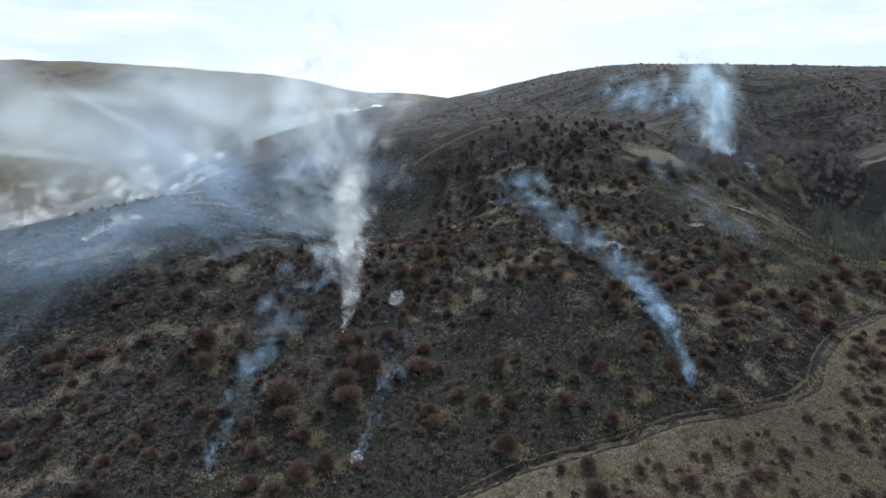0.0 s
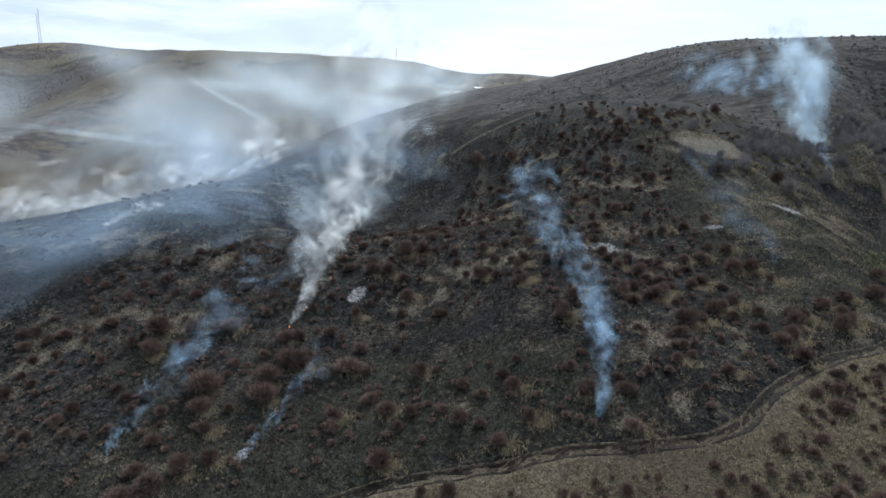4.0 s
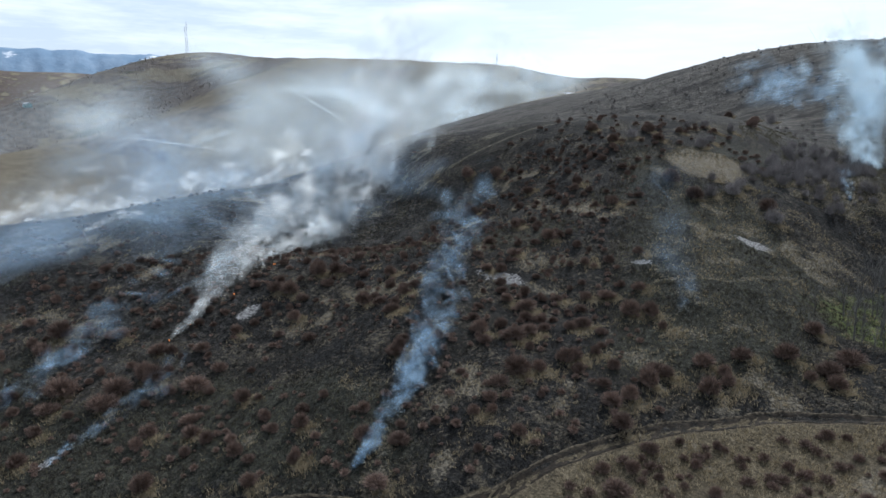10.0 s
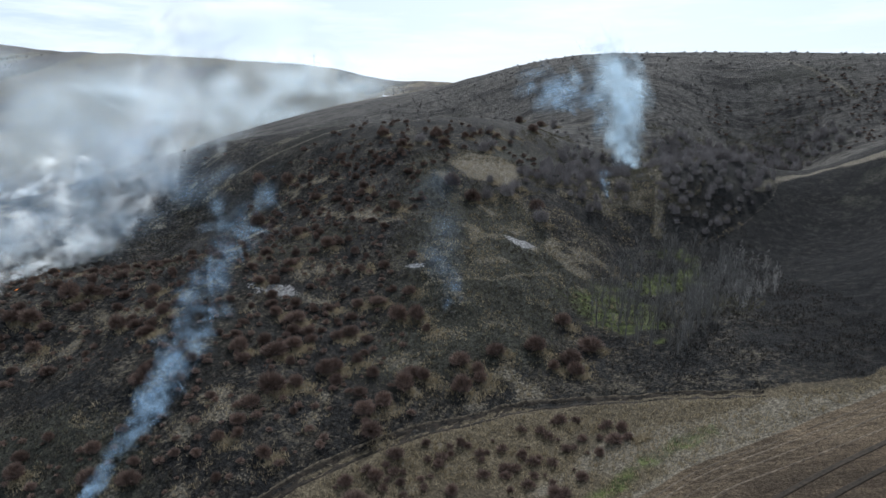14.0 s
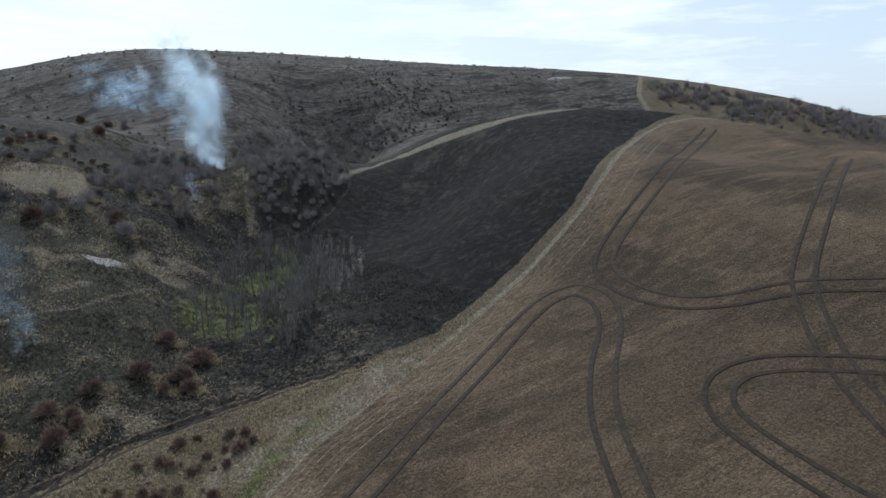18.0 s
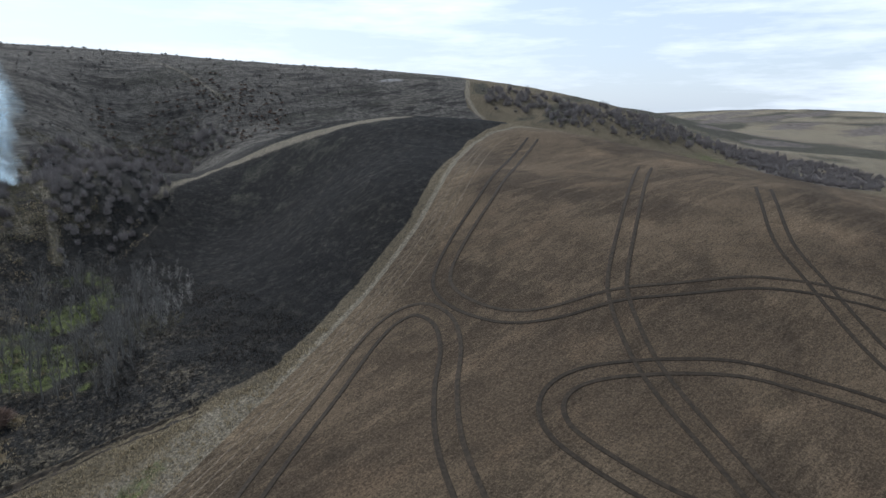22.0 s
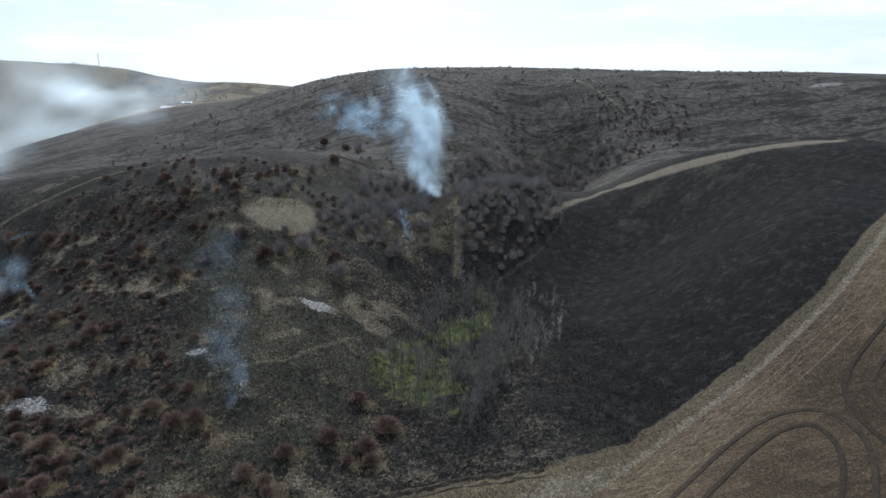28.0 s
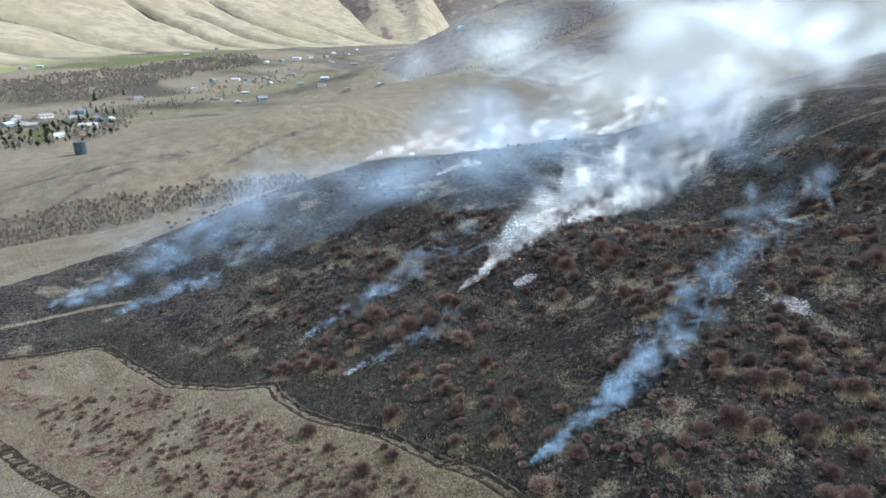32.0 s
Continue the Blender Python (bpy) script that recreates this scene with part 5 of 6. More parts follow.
make_smoke("smoke_plume", "thin blue smoke wisp over the lower slope", [up(-29.2, 72.4, 0.2), up(-29, 79, 1.6), up(-28, 88, 3), up(-26, 99, 5), up(-23, 112, 7)], [0.35, 1.0, 1.6, 2.4, 3.2], [0.8, 0.5, 0.35, 0.22, 0.1], SMOKE_BLUE, 7)
make_smoke("smoke_plume", "thin blue smoke wisp from an ash streak", [up(-10.5, 74.6, 0.2), up(-10, 79, 0.9), up(-8.5, 86, 1.8), up(-7, 95, 3)], [0.3, 0.7, 1.2, 1.8], [0.5, 0.32, 0.22, 0.1], SMOKE_BLUE, 8)
make_smoke("smoke_plume", "blue smoke lying over the burnt western foot", [up(-88, 26, 0.4), up(-86, 36, 2), up(-88, 52, 4), up(-92, 72, 7), up(-97, 95, 10)], [0.9, 1.8, 3, 4.2, 6], [1.0, 0.8, 0.55, 0.35, 0.15], SMOKE_BLUE, 9)
make_smoke("smoke_plume", "thin smoke streak on the western flank", [up(-76.5, 40, 0.3), up(-75, 50, 1.6), up(-74, 64, 3), up(-74, 82, 5)], [0.6, 1.4, 2.2, 3.2], [0.9, 0.6, 0.35, 0.15], SMOKE_BLUE, 10)
make_smoke("smoke_plume", "small white wisp on the black ridge", [up(-77.2, 133, 0.3), up(-75, 139, 1.4), up(-72, 147, 2.6)], [0.4, 1.0, 1.8], [1.0, 0.6, 0.2], SMOKE_WHITE, 11)
make_smoke("smoke_plume", "faint smoke haze over the half-burnt slope", [up(67.4, 129.6, 0.3), up(67, 134, 1.2), up(65.5, 142, 2.2), up(63, 155, 4), up(60, 172, 7)], [0.5, 1.6, 3.0, 4.2, 5.5], [0.7, 0.5, 0.42, 0.35, 0.15], SMOKE_VEIL, 12, 1.5, 1.3)
make_smoke("smoke_plume", "small blue wisp among the gully brush", [up(99.8, 201, 0.3), up(99.6, 204, 2), up(99, 209, 4.5)], [0.3, 0.7, 1.2], [1.2, 0.7, 0.3], SMOKE_BLUE, 13)
make_smoke("smoke_veil", "thin blue smoke veil lying over the burnt western slope", [up(-96, 60, 4), up(-78, 96, 6), up(-60, 132, 8), up(-44, 168, 11), up(-20, 205, 12)], [9, 11, 12, 12, 10], [0.6, 1.0, 1.3, 1.3, 0.6], SMOKE_VEIL, 18)


# ---------------------------------------------------------------- far hills and mountains
def surface(name, label, category, pts, layers, material):
    """A grid of points (rows, columns, xyz) as one smooth sheet with cover layers."""
    n, m = pts.shape[:2]
    faces = [(i * m + j, i * m + j + 1, (i + 1) * m + j + 1, (i + 1) * m + j) for i in range(n - 1) for j in range(m - 1)]
    ob = mesh_object(name, pts.reshape(-1, 3), faces, material, True)
    at = ob.data.attributes.new("cover", "FLOAT_COLOR", "POINT")
    at.data.foreach_set("color", np.concatenate([layers.reshape(-1, 3), np.ones((n * m, 1))], 1).astype(np.float32).ravel())
    return tagged(ob, label, category, kind="structure")


def build_hillside():
    """The far side of the valley: smooth dry slopes, cut by brushy ravines that run down to the river flat."""
    foot = np.array(smooth_line(VALLEY_FOOT, 16.0))
    d = np.gradient(foot, axis=0)
    d /= np.hypot(d[:, 0], d[:, 1])[:, None]
    out = np.stack([-d[:, 1], d[:, 0]], 1)
    out *= np.sign((out * foot).sum(1))[:, None]
    s = np.cumsum(np.hypot(*np.gradient(foot, axis=0).T))
    side = np.concatenate([np.linspace(-40, 900, 56), np.linspace(940, 1500, 16)])
    S, D = np.meshgrid(s, side, indexing="ij")
    X, Y = foot[:, None, 0] + out[:, None, 0] * D, foot[:, None, 1] + out[:, None, 1] * D
    bend = S + 0.10 * D + 60 * rough(X, Y, 420, 51, 2)
    cut = np.zeros_like(S)
    for at, width, start, stop in ((330, 32, 60, 620), (520, 26, 30, 420), (760, 34, 120, 800), (930, 26, 40, 500), (1150, 34, 100, 820), (1330, 24, 40, 380), (1540, 36, 90, 800), (1780, 40, 60, 700), (2050, 44, 100, 820), (2350, 40, 60, 700)):
        cut = np.maximum(cut, np.exp(-((bend - at) / (0.75 * width)) ** 2) * ease(start - 40, start + 60, D) * ease(stop, stop - 160, D))
    away = np.hypot(foot[:, 0] + 1100 * out[:, 0], foot[:, 1] + 1100 * out[:, 1])[:, None]
    bearing = np.degrees(np.arctan2(foot[:, 0] + 1100 * out[:, 0], foot[:, 1] + 1100 * out[:, 1]))[:, None]
    fade = ease(-52, -67, bearing)
    rise = (0.0725 * away + 36) * fade * ease(-60, 1120, D) + 26 * fade * ease(0, 300, D) * rough(X, Y, 330, 52, 3)
    Z = land(X, Y) - 6 - 30 * (1 - fade) + rise - 34 * fade * cut * ease(0, 200, D)
    dark = np.clip(cut * 1.3 - 0.35, 0, 1)
    green = ease(260, 20, D) * ease(1500, 700, S) + 0.4 * ease(0.1, 0.5, rough(X, Y, 260, 53))
    surface("backdrop_hillside", "dry golden hillside cut by brushy ravines across the valley", "hillside", np.stack([X, Y, Z], 2), np.stack([dark, green, 0 * dark], 2), HILLSIDE)


def build_hill_row(name, label, bearings, reach, height, seed, scrubby):
    b = np.linspace(*bearings, 140)
    depth = np.linspace(0, 1, 16)
    B, D = np.meshgrid(b, depth, indexing="ij")
    R = reach + 900 * D
    X, Y = R * np.sin(np.radians(B)), R * np.cos(np.radians(B))
    along = (B - bearings[0]) / (bearings[1] - bearings[0])
    edge = ease(0, 0.2, along) * ease(1, 0.72, along)
    crest = height * (0.8 + 0.2 * rough(B * 8, 0 * B, 60, seed, 2)) * edge
    Z = -60 + (crest + 60) * ease(-0.1, 1.0, D + 0.25 * rough(B * 10, D * 40, 40, seed + 1, 2) * (1 - D)) * edge
    dark = np.clip(0.5 + 1.3 * rough(B * 14 + D * 40, D * 40, 26, seed + 2, 3), 0, 1) * scrubby
    dark = np.maximum(dark * ease(0.85, 0.6, along), scrubby * ease(0.70, 0.55, along + 0.1 * rough(B * 20, D * 40, 20, seed + 3, 2)) * ease(0.25, 0.45, D))
    surface(name, label, "hills", np.stack([X, Y, Z], 2), np.stack([dark, 0.2 + 0 * dark, 0 * dark], 2), HILLSIDE)


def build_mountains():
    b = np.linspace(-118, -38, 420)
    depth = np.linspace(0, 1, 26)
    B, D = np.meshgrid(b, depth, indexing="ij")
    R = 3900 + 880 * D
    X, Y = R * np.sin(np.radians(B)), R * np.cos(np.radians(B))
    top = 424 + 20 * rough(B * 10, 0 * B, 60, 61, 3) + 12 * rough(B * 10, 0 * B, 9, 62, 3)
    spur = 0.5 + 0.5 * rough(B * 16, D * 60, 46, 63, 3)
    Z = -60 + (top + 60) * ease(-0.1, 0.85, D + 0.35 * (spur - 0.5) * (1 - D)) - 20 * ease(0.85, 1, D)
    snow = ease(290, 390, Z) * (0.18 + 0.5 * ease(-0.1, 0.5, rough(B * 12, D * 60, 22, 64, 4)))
    surface("backdrop_mountains", "mountain range streaked with snow, blue haze put into its colour", "mountains", np.stack([X, Y, Z], 2), np.stack([0 * Z, 0 * Z, snow], 2), MOUNTAIN)


build_hillside()
build_hill_row("backdrop_hills", "dark scrubby hill at the head of the valley", (-77, -54), 3000, 320, 71, 0.75)
build_hill_row("backdrop_hills", "pale rolling hills before the mountains", (-78, -34), 3450, 345, 74, 0.6)
build_mountains()


# ---------------------------------------------------------------- houses, tank, masts
def box(bm, x0, x1, y0, y1, z0, z1):
    v = [bm.verts.new((x, y, z)) for z in (z0, z1) for x, y in ((x0, y0), (x1, y0), (x1, y1), (x0, y1))]
    for f in ((3, 2, 1, 0), (4, 5, 6, 7), (0, 1, 5, 4), (1, 2, 6, 5), (2, 3, 7, 6), (3, 0, 4, 7)):
        bm.faces.new([v[k] for k in f])


def make_house(label, wide, deep, tall, pitch, wall, roof):
    root = new("house")
    bm = bmesh.new()
    w, d = wide / 2, deep / 2
    lo = [bm.verts.new(p) for p in ((-w, -d, -1.5), (w, -d, -1.5), (w, d, -1.5), (-w, d, -1.5))]
    hi = [bm.verts.new(p) for p in ((-w, -d, tall), (w, -d, tall), (w, d, tall), (-w, d, tall))]
    g = [bm.verts.new(p) for p in ((-w, 0, tall + pitch), (w, 0, tall + pitch))]
    for f in (lo[::-1], (lo[0], lo[1], hi[1], hi[0]), (lo[2], lo[3], hi[3], hi[2]), (lo[1], lo[2], hi[2], g[1], hi[1]), (lo[3], lo[0], hi[0], g[0], hi[3])):
        bm.faces.new(f)
    part("wall", bm, wall, root)
    for s in (-1, 1):
        bm = bmesh.new()
        e, o = d + 0.6, 0.6
        drop = tall - 0.6 * pitch / d
        pts = [(-w - o, s * e, drop), (w + o, s * e, drop), (w + o, 0, tall + pitch), (-w - o, 0, tall + pitch)]
        low = [bm.verts.new((x, y, z + 0.03)) for x, y, z in pts]
        top = [bm.verts.new((x, y, z + 0.28)) for x, y, z in pts]
        bm.faces.new(low), bm.faces.new(top[::-1])
        for k in range(4):
            bm.faces.new((low[k], low[(k + 1) % 4], top[(k + 1) % 4], top[k]))
        bmesh.ops.recalc_face_normals(bm, faces=bm.faces)
        part("roof", bm, roof, root)
    for side in (-1, 1):
        for k in range(3):
            x = (k - 1) * wide * 0.3
            bm = bmesh.new()
            if k == 1:
                box(bm, x - 0.5, x + 0.5, side * d - 0.06, side * d + 0.06, 0, 2.1)
                part("door", bm, GREY_ROOF, root)
            else:
                box(bm, x - 0.8, x + 0.8, side * d - 0.06, side * d + 0.06, 1.0, 2.2)
                frame_ob = part("window", bm, PALE_WALL, root)
                bm = bmesh.new()
                box(bm, x - 0.66, x + 0.66, side * d - 0.09, side * d + 0.09, 1.12, 2.08)
                part("pane", bm, PANE, frame_ob)
    bm = bmesh.new()
    box(bm, w * 0.4, w * 0.4 + 0.7, -0.3, 0.5, tall + pitch * 0.5, tall + pitch + 0.8)
    part("chimney", bm, TAN_WALL, root)
    return tagged(root, label, "house", "houses in the valley")


HOUSES = [
    make_house("pale single-storey house with a grey roof in the valley", 15, 9, 3.0, 2.2, PALE_WALL, GREY_ROOF),
    make_house("blue-green house with a grey roof in the valley", 14, 9, 4.6, 2.4, BLUE_WALL, GREY_ROOF),
    make_house("tan house with a grey roof in the valley", 16, 9, 3.0, 2.0, TAN_WALL, GREY_ROOF),
    make_house("pale long building with a bright metal roof", 20, 10, 3.2, 2.4, PALE_WALL, METAL_ROOF),
    make_house("blue-green shed with a bright metal roof", 12, 8, 3.0, 1.8, BLUE_WALL, METAL_ROOF),
]
HOMES_NEAR = [(-864, 387), (-797, 402), (-775, 445), (-925, 244), (-866, 259), (-864, 294), (-761, 84), (-773, 73), (-692, 59), (-876, 57), (-641, 29), (-855, 18), (-812, -11), (-776, -4), (-869, -14), (-825, 49), (-737, 4), (-775, -18)]
HOMES_FAR = [(-1527, -18), (-1555, 13), (-2366, 719), (-1728, 341), (-2061, 489), (-1468, 475), (-1475, 514), (-1518, 567), (-1528, 605), (-1602, 697), (-1408, 615), (-1302, 629), (-1722, 816), (-1225, 455), (-1113, 378), (-1217, 398), (-933, 419), (-1003, 400), (-987, 300), (-1193, 357), (-1204, 338), (-1195, 293), (-1104, 242), (-1013, 143), (-2885, 1084), (-2637, 1231), (-1519, 645), (-1549, 715), (-1904, 974), (-860, 638), (-1444, 531)]
rng = random.Random(91)
for k, (x, y) in enumerate(HOMES_NEAR + HOMES_FAR):
    plant(HOUSES[(k * 7 + k // 3) % 5], x, y, rng.uniform(0.75, 1.1), rng)
for k, (x, y) in enumerate(((-84, 636), (-66, 632))):
    home = make_house("white farmhouse on the far hill" if k else "white farm shed on the far hill", 9 - 1.5 * k, 5, 1.7, 0.9, PALE_WALL, METAL_ROOF)
    home.matrix_world = pose(x, y, height_at(x, y), 0, 0, 25)


def make_tank():
    root = new("water_tank")
    bm = bmesh.new()
    bmesh.ops.create_cone(bm, cap_ends=True, segments=36, radius1=4.7, radius2=4.7, depth=11, matrix=Matrix.Translation((0, 0, 5)))
    part("shell", bm, TANK_STEEL, root)
    bm = bmesh.new()
    bmesh.ops.create_cone(bm, cap_ends=True, segments=36, radius1=4.95, radius2=0.5, depth=1.0, matrix=Matrix.Translation((0, 0, 11.0)))
    part("roof", bm, TANK_STEEL, root)
    for z in (2.5, 5.5, 8.5):
        bm = bmesh.new()
        bmesh.ops.create_cone(bm, cap_ends=True, segments=36, radius1=4.78, radius2=4.78, depth=0.18, matrix=Matrix.Translation((0, 0, z)))
        part("hoop", bm, TANK_STEEL, root)
    bm = bmesh.new()
    for x in (-0.25, 0.25):
        box(bm, x - 0.04, x + 0.04, -4.98, -4.86, 0, 11)
    for k in range(26):
        box(bm, -0.25, 0.25, -4.96, -4.9, 0.4 + 0.4 * k, 0.45 + 0.4 * k)
    part("ladder", bm, STEEL, root)
    root.matrix_world = pose(-517, 45, height_at(-517, 45), 0, 0, -80)
    return tagged(root, "round blue-grey steel water tank on the dry slope", "water tank")


make_tank()


def make_mast(name, label, x, y, tall, half, guys):
    """A lattice mast: three legs, cross braces, guy wires."""
    root = new(name)
    corners = [Vector((half * math.cos(a), half * math.sin(a), 0)) for a in (0, 2.094, 4.189)]
    for c in corners:
        v, f = [], []
        limb(v, f, c + Vector((0, 0, -1)), c * 0.8 + Vector((0, 0, tall)), 0.13, 0.09, 5)
        ob = mesh_object("leg", v, f, STEEL)
        ob.parent = root
    v, f = [], []
    n = int(tall / (half * 3))
    for k in range(n):
        z0, z1 = tall * k / n, tall * (k + 1) / n
        for i in range(3):
            limb(v, f, corners[i] * (1 - 0.2 * k / n) + Vector((0, 0, z0)), corners[(i + 1) % 3] * (1 - 0.2 * (k + 1) / n) + Vector((0, 0, z1)), 0.05, 0.05, 4)
    ob = mesh_object("lattice", v, f, STEEL)
    ob.parent = root
    for a in range(3 if guys else 0):
        for z in (0.55, 0.95):
            v, f = [], []
            limb(v, f, Vector((0, 0, tall * z)), Vector((tall * 0.5 * math.cos(a * 2.094), tall * 0.5 * math.sin(a * 2.094), -3)), 0.025, 0.025, 3)
            ob = mesh_object("guy_wire", v, f, STEEL)
            ob.parent = root
    root.matrix_world = pose(x, y, height_at(x, y))
    return tagged(root, label, "mast")


make_mast("radio_mast", "tall guyed lattice radio mast on the far hilltop", -844, 936, 54, 0.9, True)
make_mast("radio_mast", "second slim lattice mast beside the tall one", -846.5, 934.5, 46, 0.5, False)
make_mast("short_mast", "short lattice mast on the far knoll", -187, 768, 15, 0.5, False)


# ---------------------------------------------------------------- trees of the valley
def make_conifer(seed, tall):
    rng = random.Random(seed)
    root = new("conifer")
    v, f = [], []
    limb(v, f, Vector((0, 0, -0.5)), Vector((0, 0, tall * 0.95)), 0.3, 0.05, 6)
    ob = mesh_object("trunk", v, f, BARK)
    ob.parent = root
    v, f = [], []
    for k in range(260):
        t = rng.random() ** 0.7
        z, w = tall * (0.08 + 0.9 * (1 - t)), rng.uniform(0, 6.28)
        reach = tall * 0.24 * t * rng.uniform(0.6, 1.15) + 0.2
        a = Vector((0, 0, z))
        spike(v, f, a, a + Vector((reach * math.cos(w), reach * math.sin(w), -0.35 * reach)), 0.35, 4)
    ob = mesh_object("crown", v, f, NEEDLES)
    ob.parent = root
    return tagged(root, "dark green conifer among the valley houses", "conifer", "conifers in the valley")


CONIFERS = [make_conifer(95 + k, t) for k, t in enumerate((13, 16, 10))]
for x, y in ((-609, -11), (-623, 20), (-644, 38), (-671, 20), (-726, 52), (-813, 63), (-778, -20), (-1081, 128), (-960, 74), (-857, 87), (-1029, 83), (-888, 77), (-855, 52), (-850, 95)):
    plant(rng.choice(CONIFERS), x, y, rng.uniform(0.8, 1.2), rng)


def make_clump(seed, material):
    """A bare valley tree seen from afar: a round crown of twigs."""
    rng = random.Random(seed)
    root = new("far_tree")
    v, f = [], []
    for k in range(84):
        w = Vector((rng.gauss(0, 1), rng.gauss(0, 1), rng.gauss(0.2, 0.9))).normalized()
        a = Vector((0, 0, 0.75)) + w * rng.uniform(0.05, 0.3)
        b = Vector((0, 0, 0.9)) + Vector((w.x * 0.66, w.y * 0.66, w.z * 0.85)) * rng.uniform(0.55, 1.2)
        twig(v, f, a, b, rng.uniform(0.04, 0.10), rng)
    limb(v, f, Vector((0, 0, -0.1)), Vector((0, 0, 0.8)), 0.06, 0.03, 3)
    tri = []
    for face in f:
        tri += [face] if len(face) == 3 else [face[:3], (face[0], face[2], face[3])]
    ob = mesh_object("crown", v, tri, material)
    ob.parent = root
    return root


far_trees, far_scrub = [make_clump(97 + k, VALLEY_TWIG) for k in range(3)], [make_clump(104 + k, SCRUB) for k in range(3)]
RIVER_WOOD = [(-1290, -60), (-1407, 28), (-1526, 255), (-1723, 473), (-1600, 500), (-1436, 436), (-1259, 224), (-1041, 93), (-1035, -46)]
joined("riverside_wood", "bare brown trees along the river flat", "woods", far_trees, spots_in(RIVER_WOOD, 1250, 41, 3.2), (3, 6.5), 41)
joined("village_trees", "bare trees between the valley houses", "woods", far_trees, spots_in([(-600, -40), (-600, 60), (-760, 110), (-950, 260), (-1150, 460), (-1350, 560), (-1250, 350), (-1000, 120), (-860, -50)], 260, 42, 6), (2.0, 4.5), 42)
joined("garden_trees", "dark evergreen trees round the nearest houses", "woods", [make_clump(120, NEEDLES)], spots_in([(-590, -40), (-585, 30), (-620, 80), (-720, 95), (-790, 60), (-760, -10), (-690, -45)], 110, 47, 5), (2.2, 4.6), 47)
joined("garden_trees", "bare trees round the nearest houses", "woods", far_trees, spots_in([(-590, -40), (-585, 30), (-620, 90), (-720, 105), (-790, 60), (-760, -10), (-690, -45)], 130, 48, 4), (2.2, 4.6), 48)
joined("draw_brush", "grey brush along the bottom of the side valley", "brush", far_scrub, spots_in([(-302, -20), (-292, 30), (-285, 66), (-292, 104), (-294, 154), (-282, 160), (-272, 110), (-266, 66), (-268, 20), (-278, -20)], 420, 43, 2.2, (), 5.0), (1.2, 3.0), 43)
joined("hill_scrub", "dark scrub on the flank of the far hill", "scrub", far_scrub, spots_in([(-520, 620), (-620, 500), (-760, 420), (-950, 520), (-1050, 760), (-1000, 900), (-760, 900), (-560, 800)], 700, 44, 5), (0.9, 2.4), 44)
joined("hill_scrub", "dark scrub below the far knoll", "scrub", far_scrub, spots_in([(-30, 640), (-120, 600), (-240, 620), (-330, 720), (-230, 790), (-100, 770), (0, 720)], 300, 45, 4), (0.7, 1.7), 45)
for ob in far_trees + far_scrub + [o for o in bpy.data.objects if o.name.startswith("far_tree") and o not in far_trees and o not in far_scrub]:
    for child in list(ob.children):
        bpy.data.objects.remove(child)
    bpy.data.objects.remove(ob)


# ---------------------------------------------------------------- grass tufts
def tufts(name, label, xs, ys, sizes, material, seed, blades=5):
    """Grass tufts, each a fan of pointed blades, as one object."""
    nr = np.random.RandomState(seed)
    zs = ground_height(xs, ys)
    n = len(xs) * blades
    x, y, z, s = np.repeat(xs, blades), np.repeat(ys, blades), np.repeat(zs, blades), np.repeat(sizes, blades)
    a, lean = nr.uniform(0, 6.283, n), nr.uniform(0.15, 0.9, n)
    x, y = x + nr.normal(0, 0.22, n) * s, y + nr.normal(0, 0.22, n) * s
    w = s * nr.uniform(0.05, 0.12, n)
    tall = s * nr.uniform(0.6, 1.2, n)
    px, py = -np.sin(a) * w, np.cos(a) * w
    tip = np.stack([x + np.cos(a) * lean * tall, y + np.sin(a) * lean * tall, z + tall * 0.8], 1)
    v = np.stack([np.stack([x - px, y - py, z - 0.05], 1), np.stack([x + px, y + py, z - 0.05], 1), tip], 1).reshape(-1, 3)
    f = np.arange(3 * n, dtype=np.int32).reshape(-1, 3)
    me = bpy.data.meshes.new(name)
    me.vertices.add(len(v))
    me.vertices.foreach_set("co", v.astype(np.float32).ravel())
    me.loops.add(f.size)
    me.loops.foreach_set("vertex_index", f.ravel())
    me.polygons.add(len(f))
    me.polygons.foreach_set("loop_start", (np.arange(len(f)) * 3).astype(np.int32))
    me.update(calc_edges=True)
    me.materials.append(material)
    return tagged(new(name, me), label, "grass", kind="stuff")


def sown(box_, count, seed):
    nr = np.random.RandomState(seed)
    xs, ys = nr.uniform(box_[0], box_[1], count), nr.uniform(box_[2], box_[3], count)
    (burnt, tilled, lush, _), (straw, olive, ash, _) = covers(xs, ys)
    ok = (tilled < 0.3) & (from_line(xs, ys, FIRE_LINE) > 1.5) & (ash < 0.3)
    return xs, ys, ok, burnt, straw, olive, lush, nr


xs, ys, ok, burnt, straw, olive, lush, nr = sown((75, 215, 190, 330), 60000, 207)
pale = ok & (burnt > 0.5) & (straw > 0.22) & (from_line(xs, ys, SPUR_TRACK) > 7) & (from_line(xs, ys, SPUR_FOOT) > 3) & (from_line(xs, ys, SPUR_PATH) > 2) & (from_line(xs, ys, SPUR_RIM) > 2) & (inside(xs, ys, DRY_PATCH) < -1)
tufts("dry_grass", "pale dry grass tufts in the gully", xs[pale], ys[pale], nr.uniform(0.35, 0.8, pale.sum()), OLIVE_BLADE, 208)
xs, ys, ok, burnt, straw, olive, lush, nr = sown((-70, 135, 10, 215), 200000, 201)
clump = rough(xs, ys, 4.0, 202, 3)
dry = ok & (((burnt < 0.4) & (clump > -0.25)) | ((burnt > 0.6) & (straw > 0.2) & (nr.rand(len(xs)) < 0.55)))
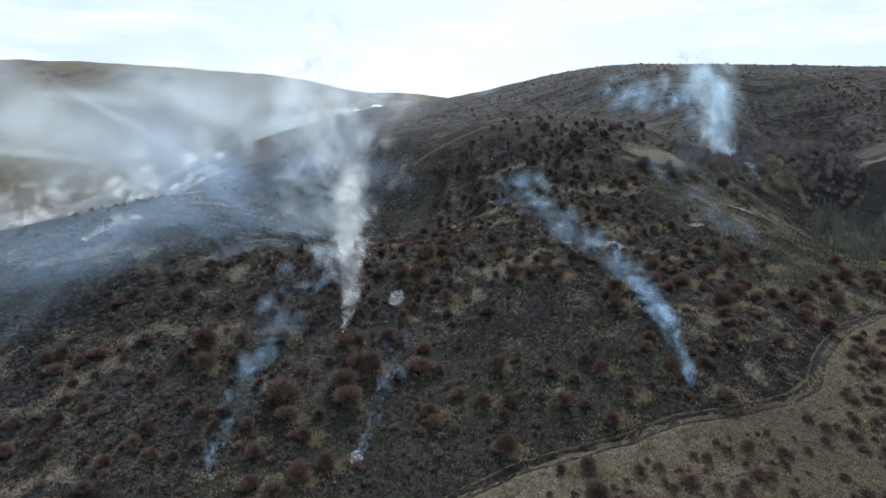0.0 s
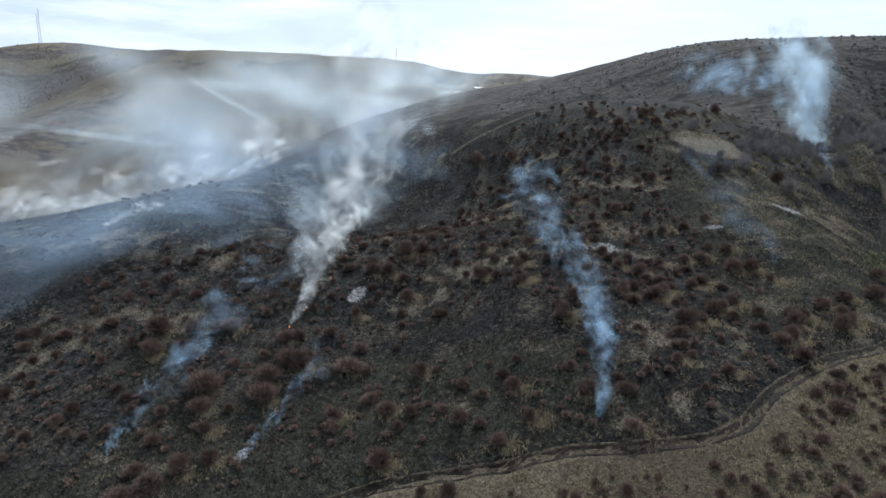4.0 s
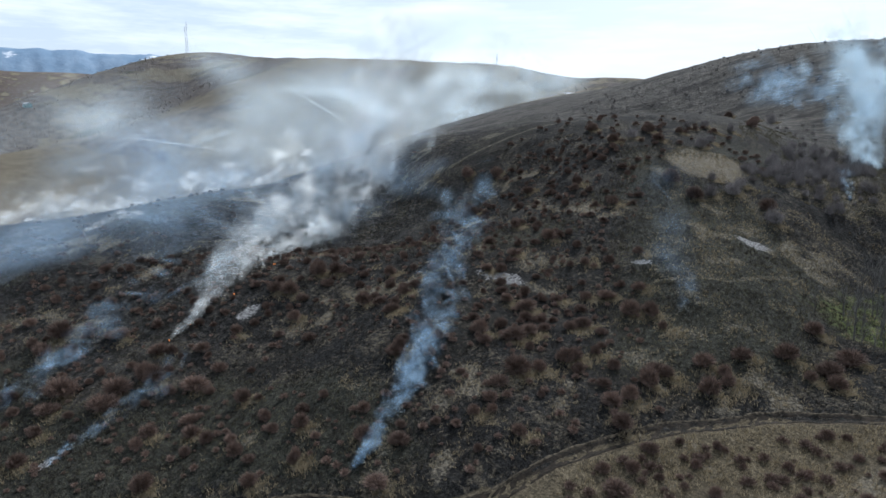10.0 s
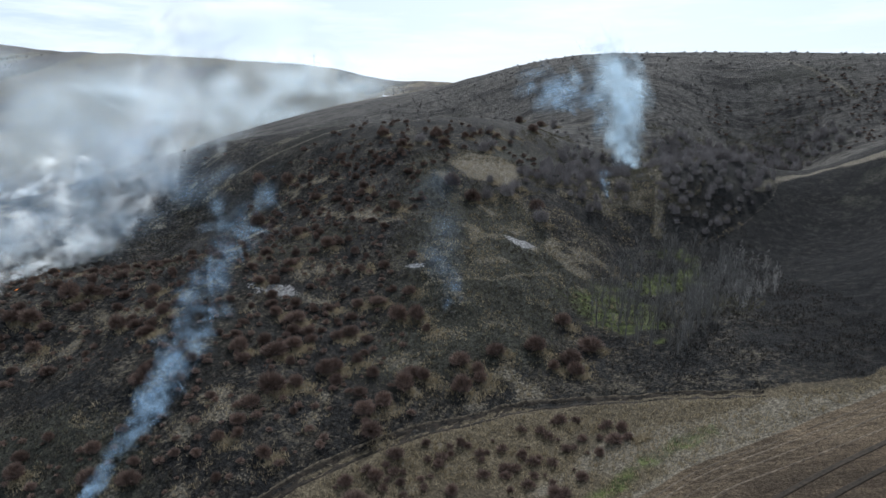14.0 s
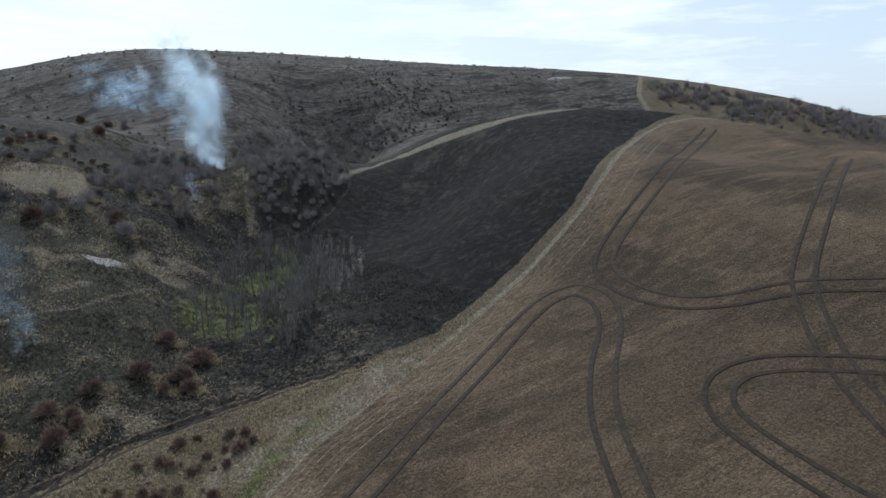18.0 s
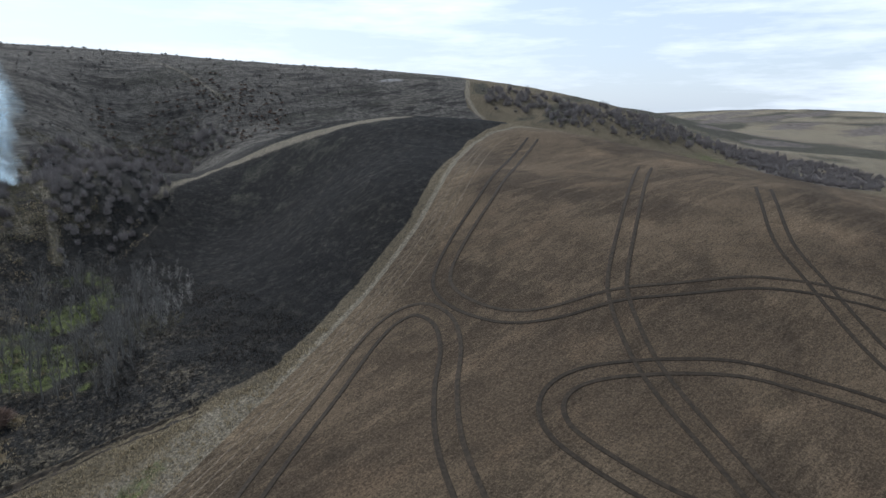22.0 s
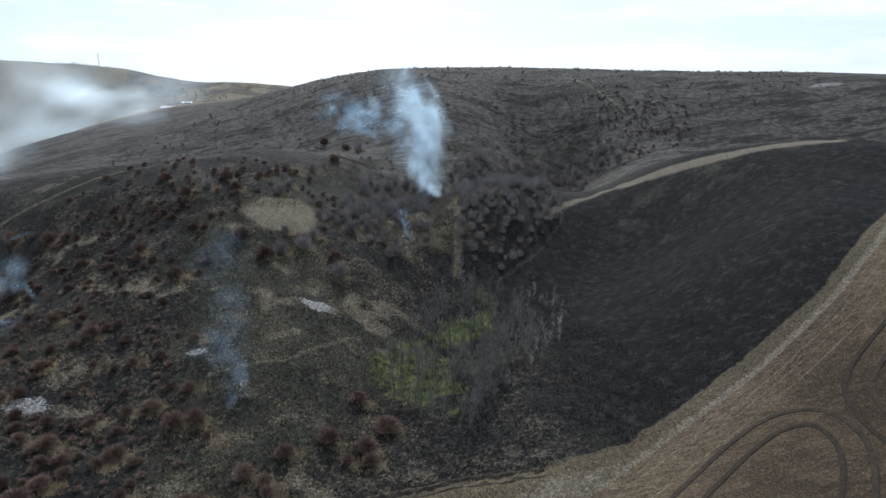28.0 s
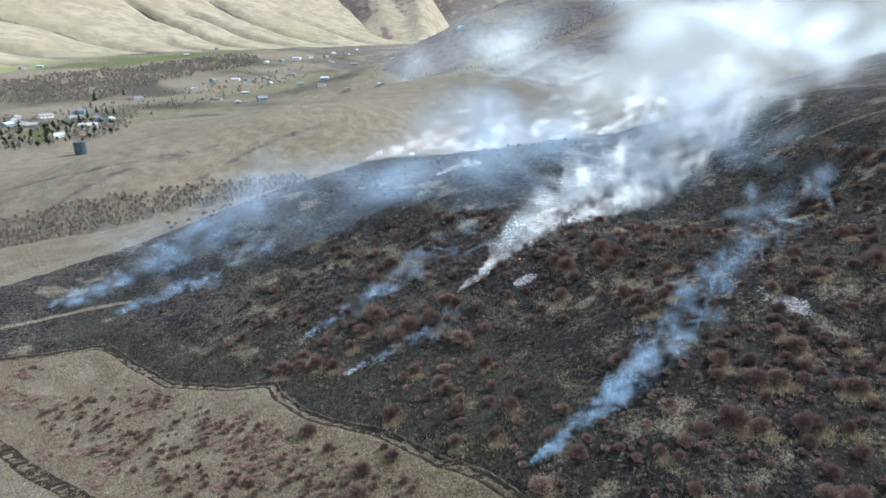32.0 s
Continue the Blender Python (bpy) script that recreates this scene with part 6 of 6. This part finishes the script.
tufts("dry_grass", "pale dry grass tufts on the slope", xs[dry], ys[dry], nr.uniform(0.25, 0.6, dry.sum()), DRY_BLADE, 203)
half = ok & (burnt > 0.6) & (olive > 0.25) & (nr.rand(len(xs)) < 0.5)
tufts("singed_grass", "olive half-burnt grass tufts", xs[half], ys[half], nr.uniform(0.3, 0.6, half.sum()), OLIVE_BLADE, 204)
black = ok & (burnt > 0.6) & (straw < 0.3) & (clump > -0.1) & (nr.rand(len(xs)) < 0.55)
tufts("charred_stalks", "charred stalks and stubble on the burnt slope", xs[black], ys[black], nr.uniform(0.3, 0.65, black.sum()), CHAR_BLADE, 205)
# unburnt grass keeps to the lee of the shrubs
sx = np.repeat(np.array([p[0] for p in NAMED]), 110) + nr.normal(1.4, 1.0, len(NAMED) * 110)
sy = np.repeat(np.array([p[1] for p in NAMED]), 110) + nr.normal(-0.4, 1.0, len(NAMED) * 110)
tufts("dry_grass", "pale unburnt grass round the shrubs", sx, sy, nr.uniform(0.3, 0.65, len(sx)), DRY_BLADE, 206)


# ---------------------------------------------------------------- small flames on the burning line
FIRE = Paint("flame", 0.6)
FIRE.top.inputs["Emission Color"].default_value, FIRE.top.inputs["Emission Strength"].default_value = (1.0, 0.28, 0.05, 1), 1.6
FLAME = FIRE.done((0.9, 0.3, 0.06))


def make_flame(x, y, size, seed):
    rng = random.Random(seed)
    root = new("flame")
    for k in range(4):
        v, f = [], []
        a = Vector((rng.gauss(0, 0.25), rng.gauss(0, 0.25), -0.05))
        spike(v, f, a, a + Vector((rng.gauss(0, 0.15), rng.uniform(0, 0.3), rng.uniform(0.5, 1.0))), 0.13, 6)
        ob = mesh_object("tongue", v, f, FLAME)
        ob.parent = root
    root.matrix_world = pose(x, y, height_at(x, y)) @ Matrix.Diagonal((size, size, size, 1))
    return tagged(root, "small orange flame in the burning grass", "flame", "flames along the burning line")


for k, (x, y, s) in enumerate(((-17, 103, 0.7), (-16.3, 107.5, 0.6), (-15.2, 118, 0.7), (-15.5, 131, 0.9), (-17, 137, 0.8), (-24, 152, 0.8))):
    make_flame(x, y, 0.4 * s, 300 + k)
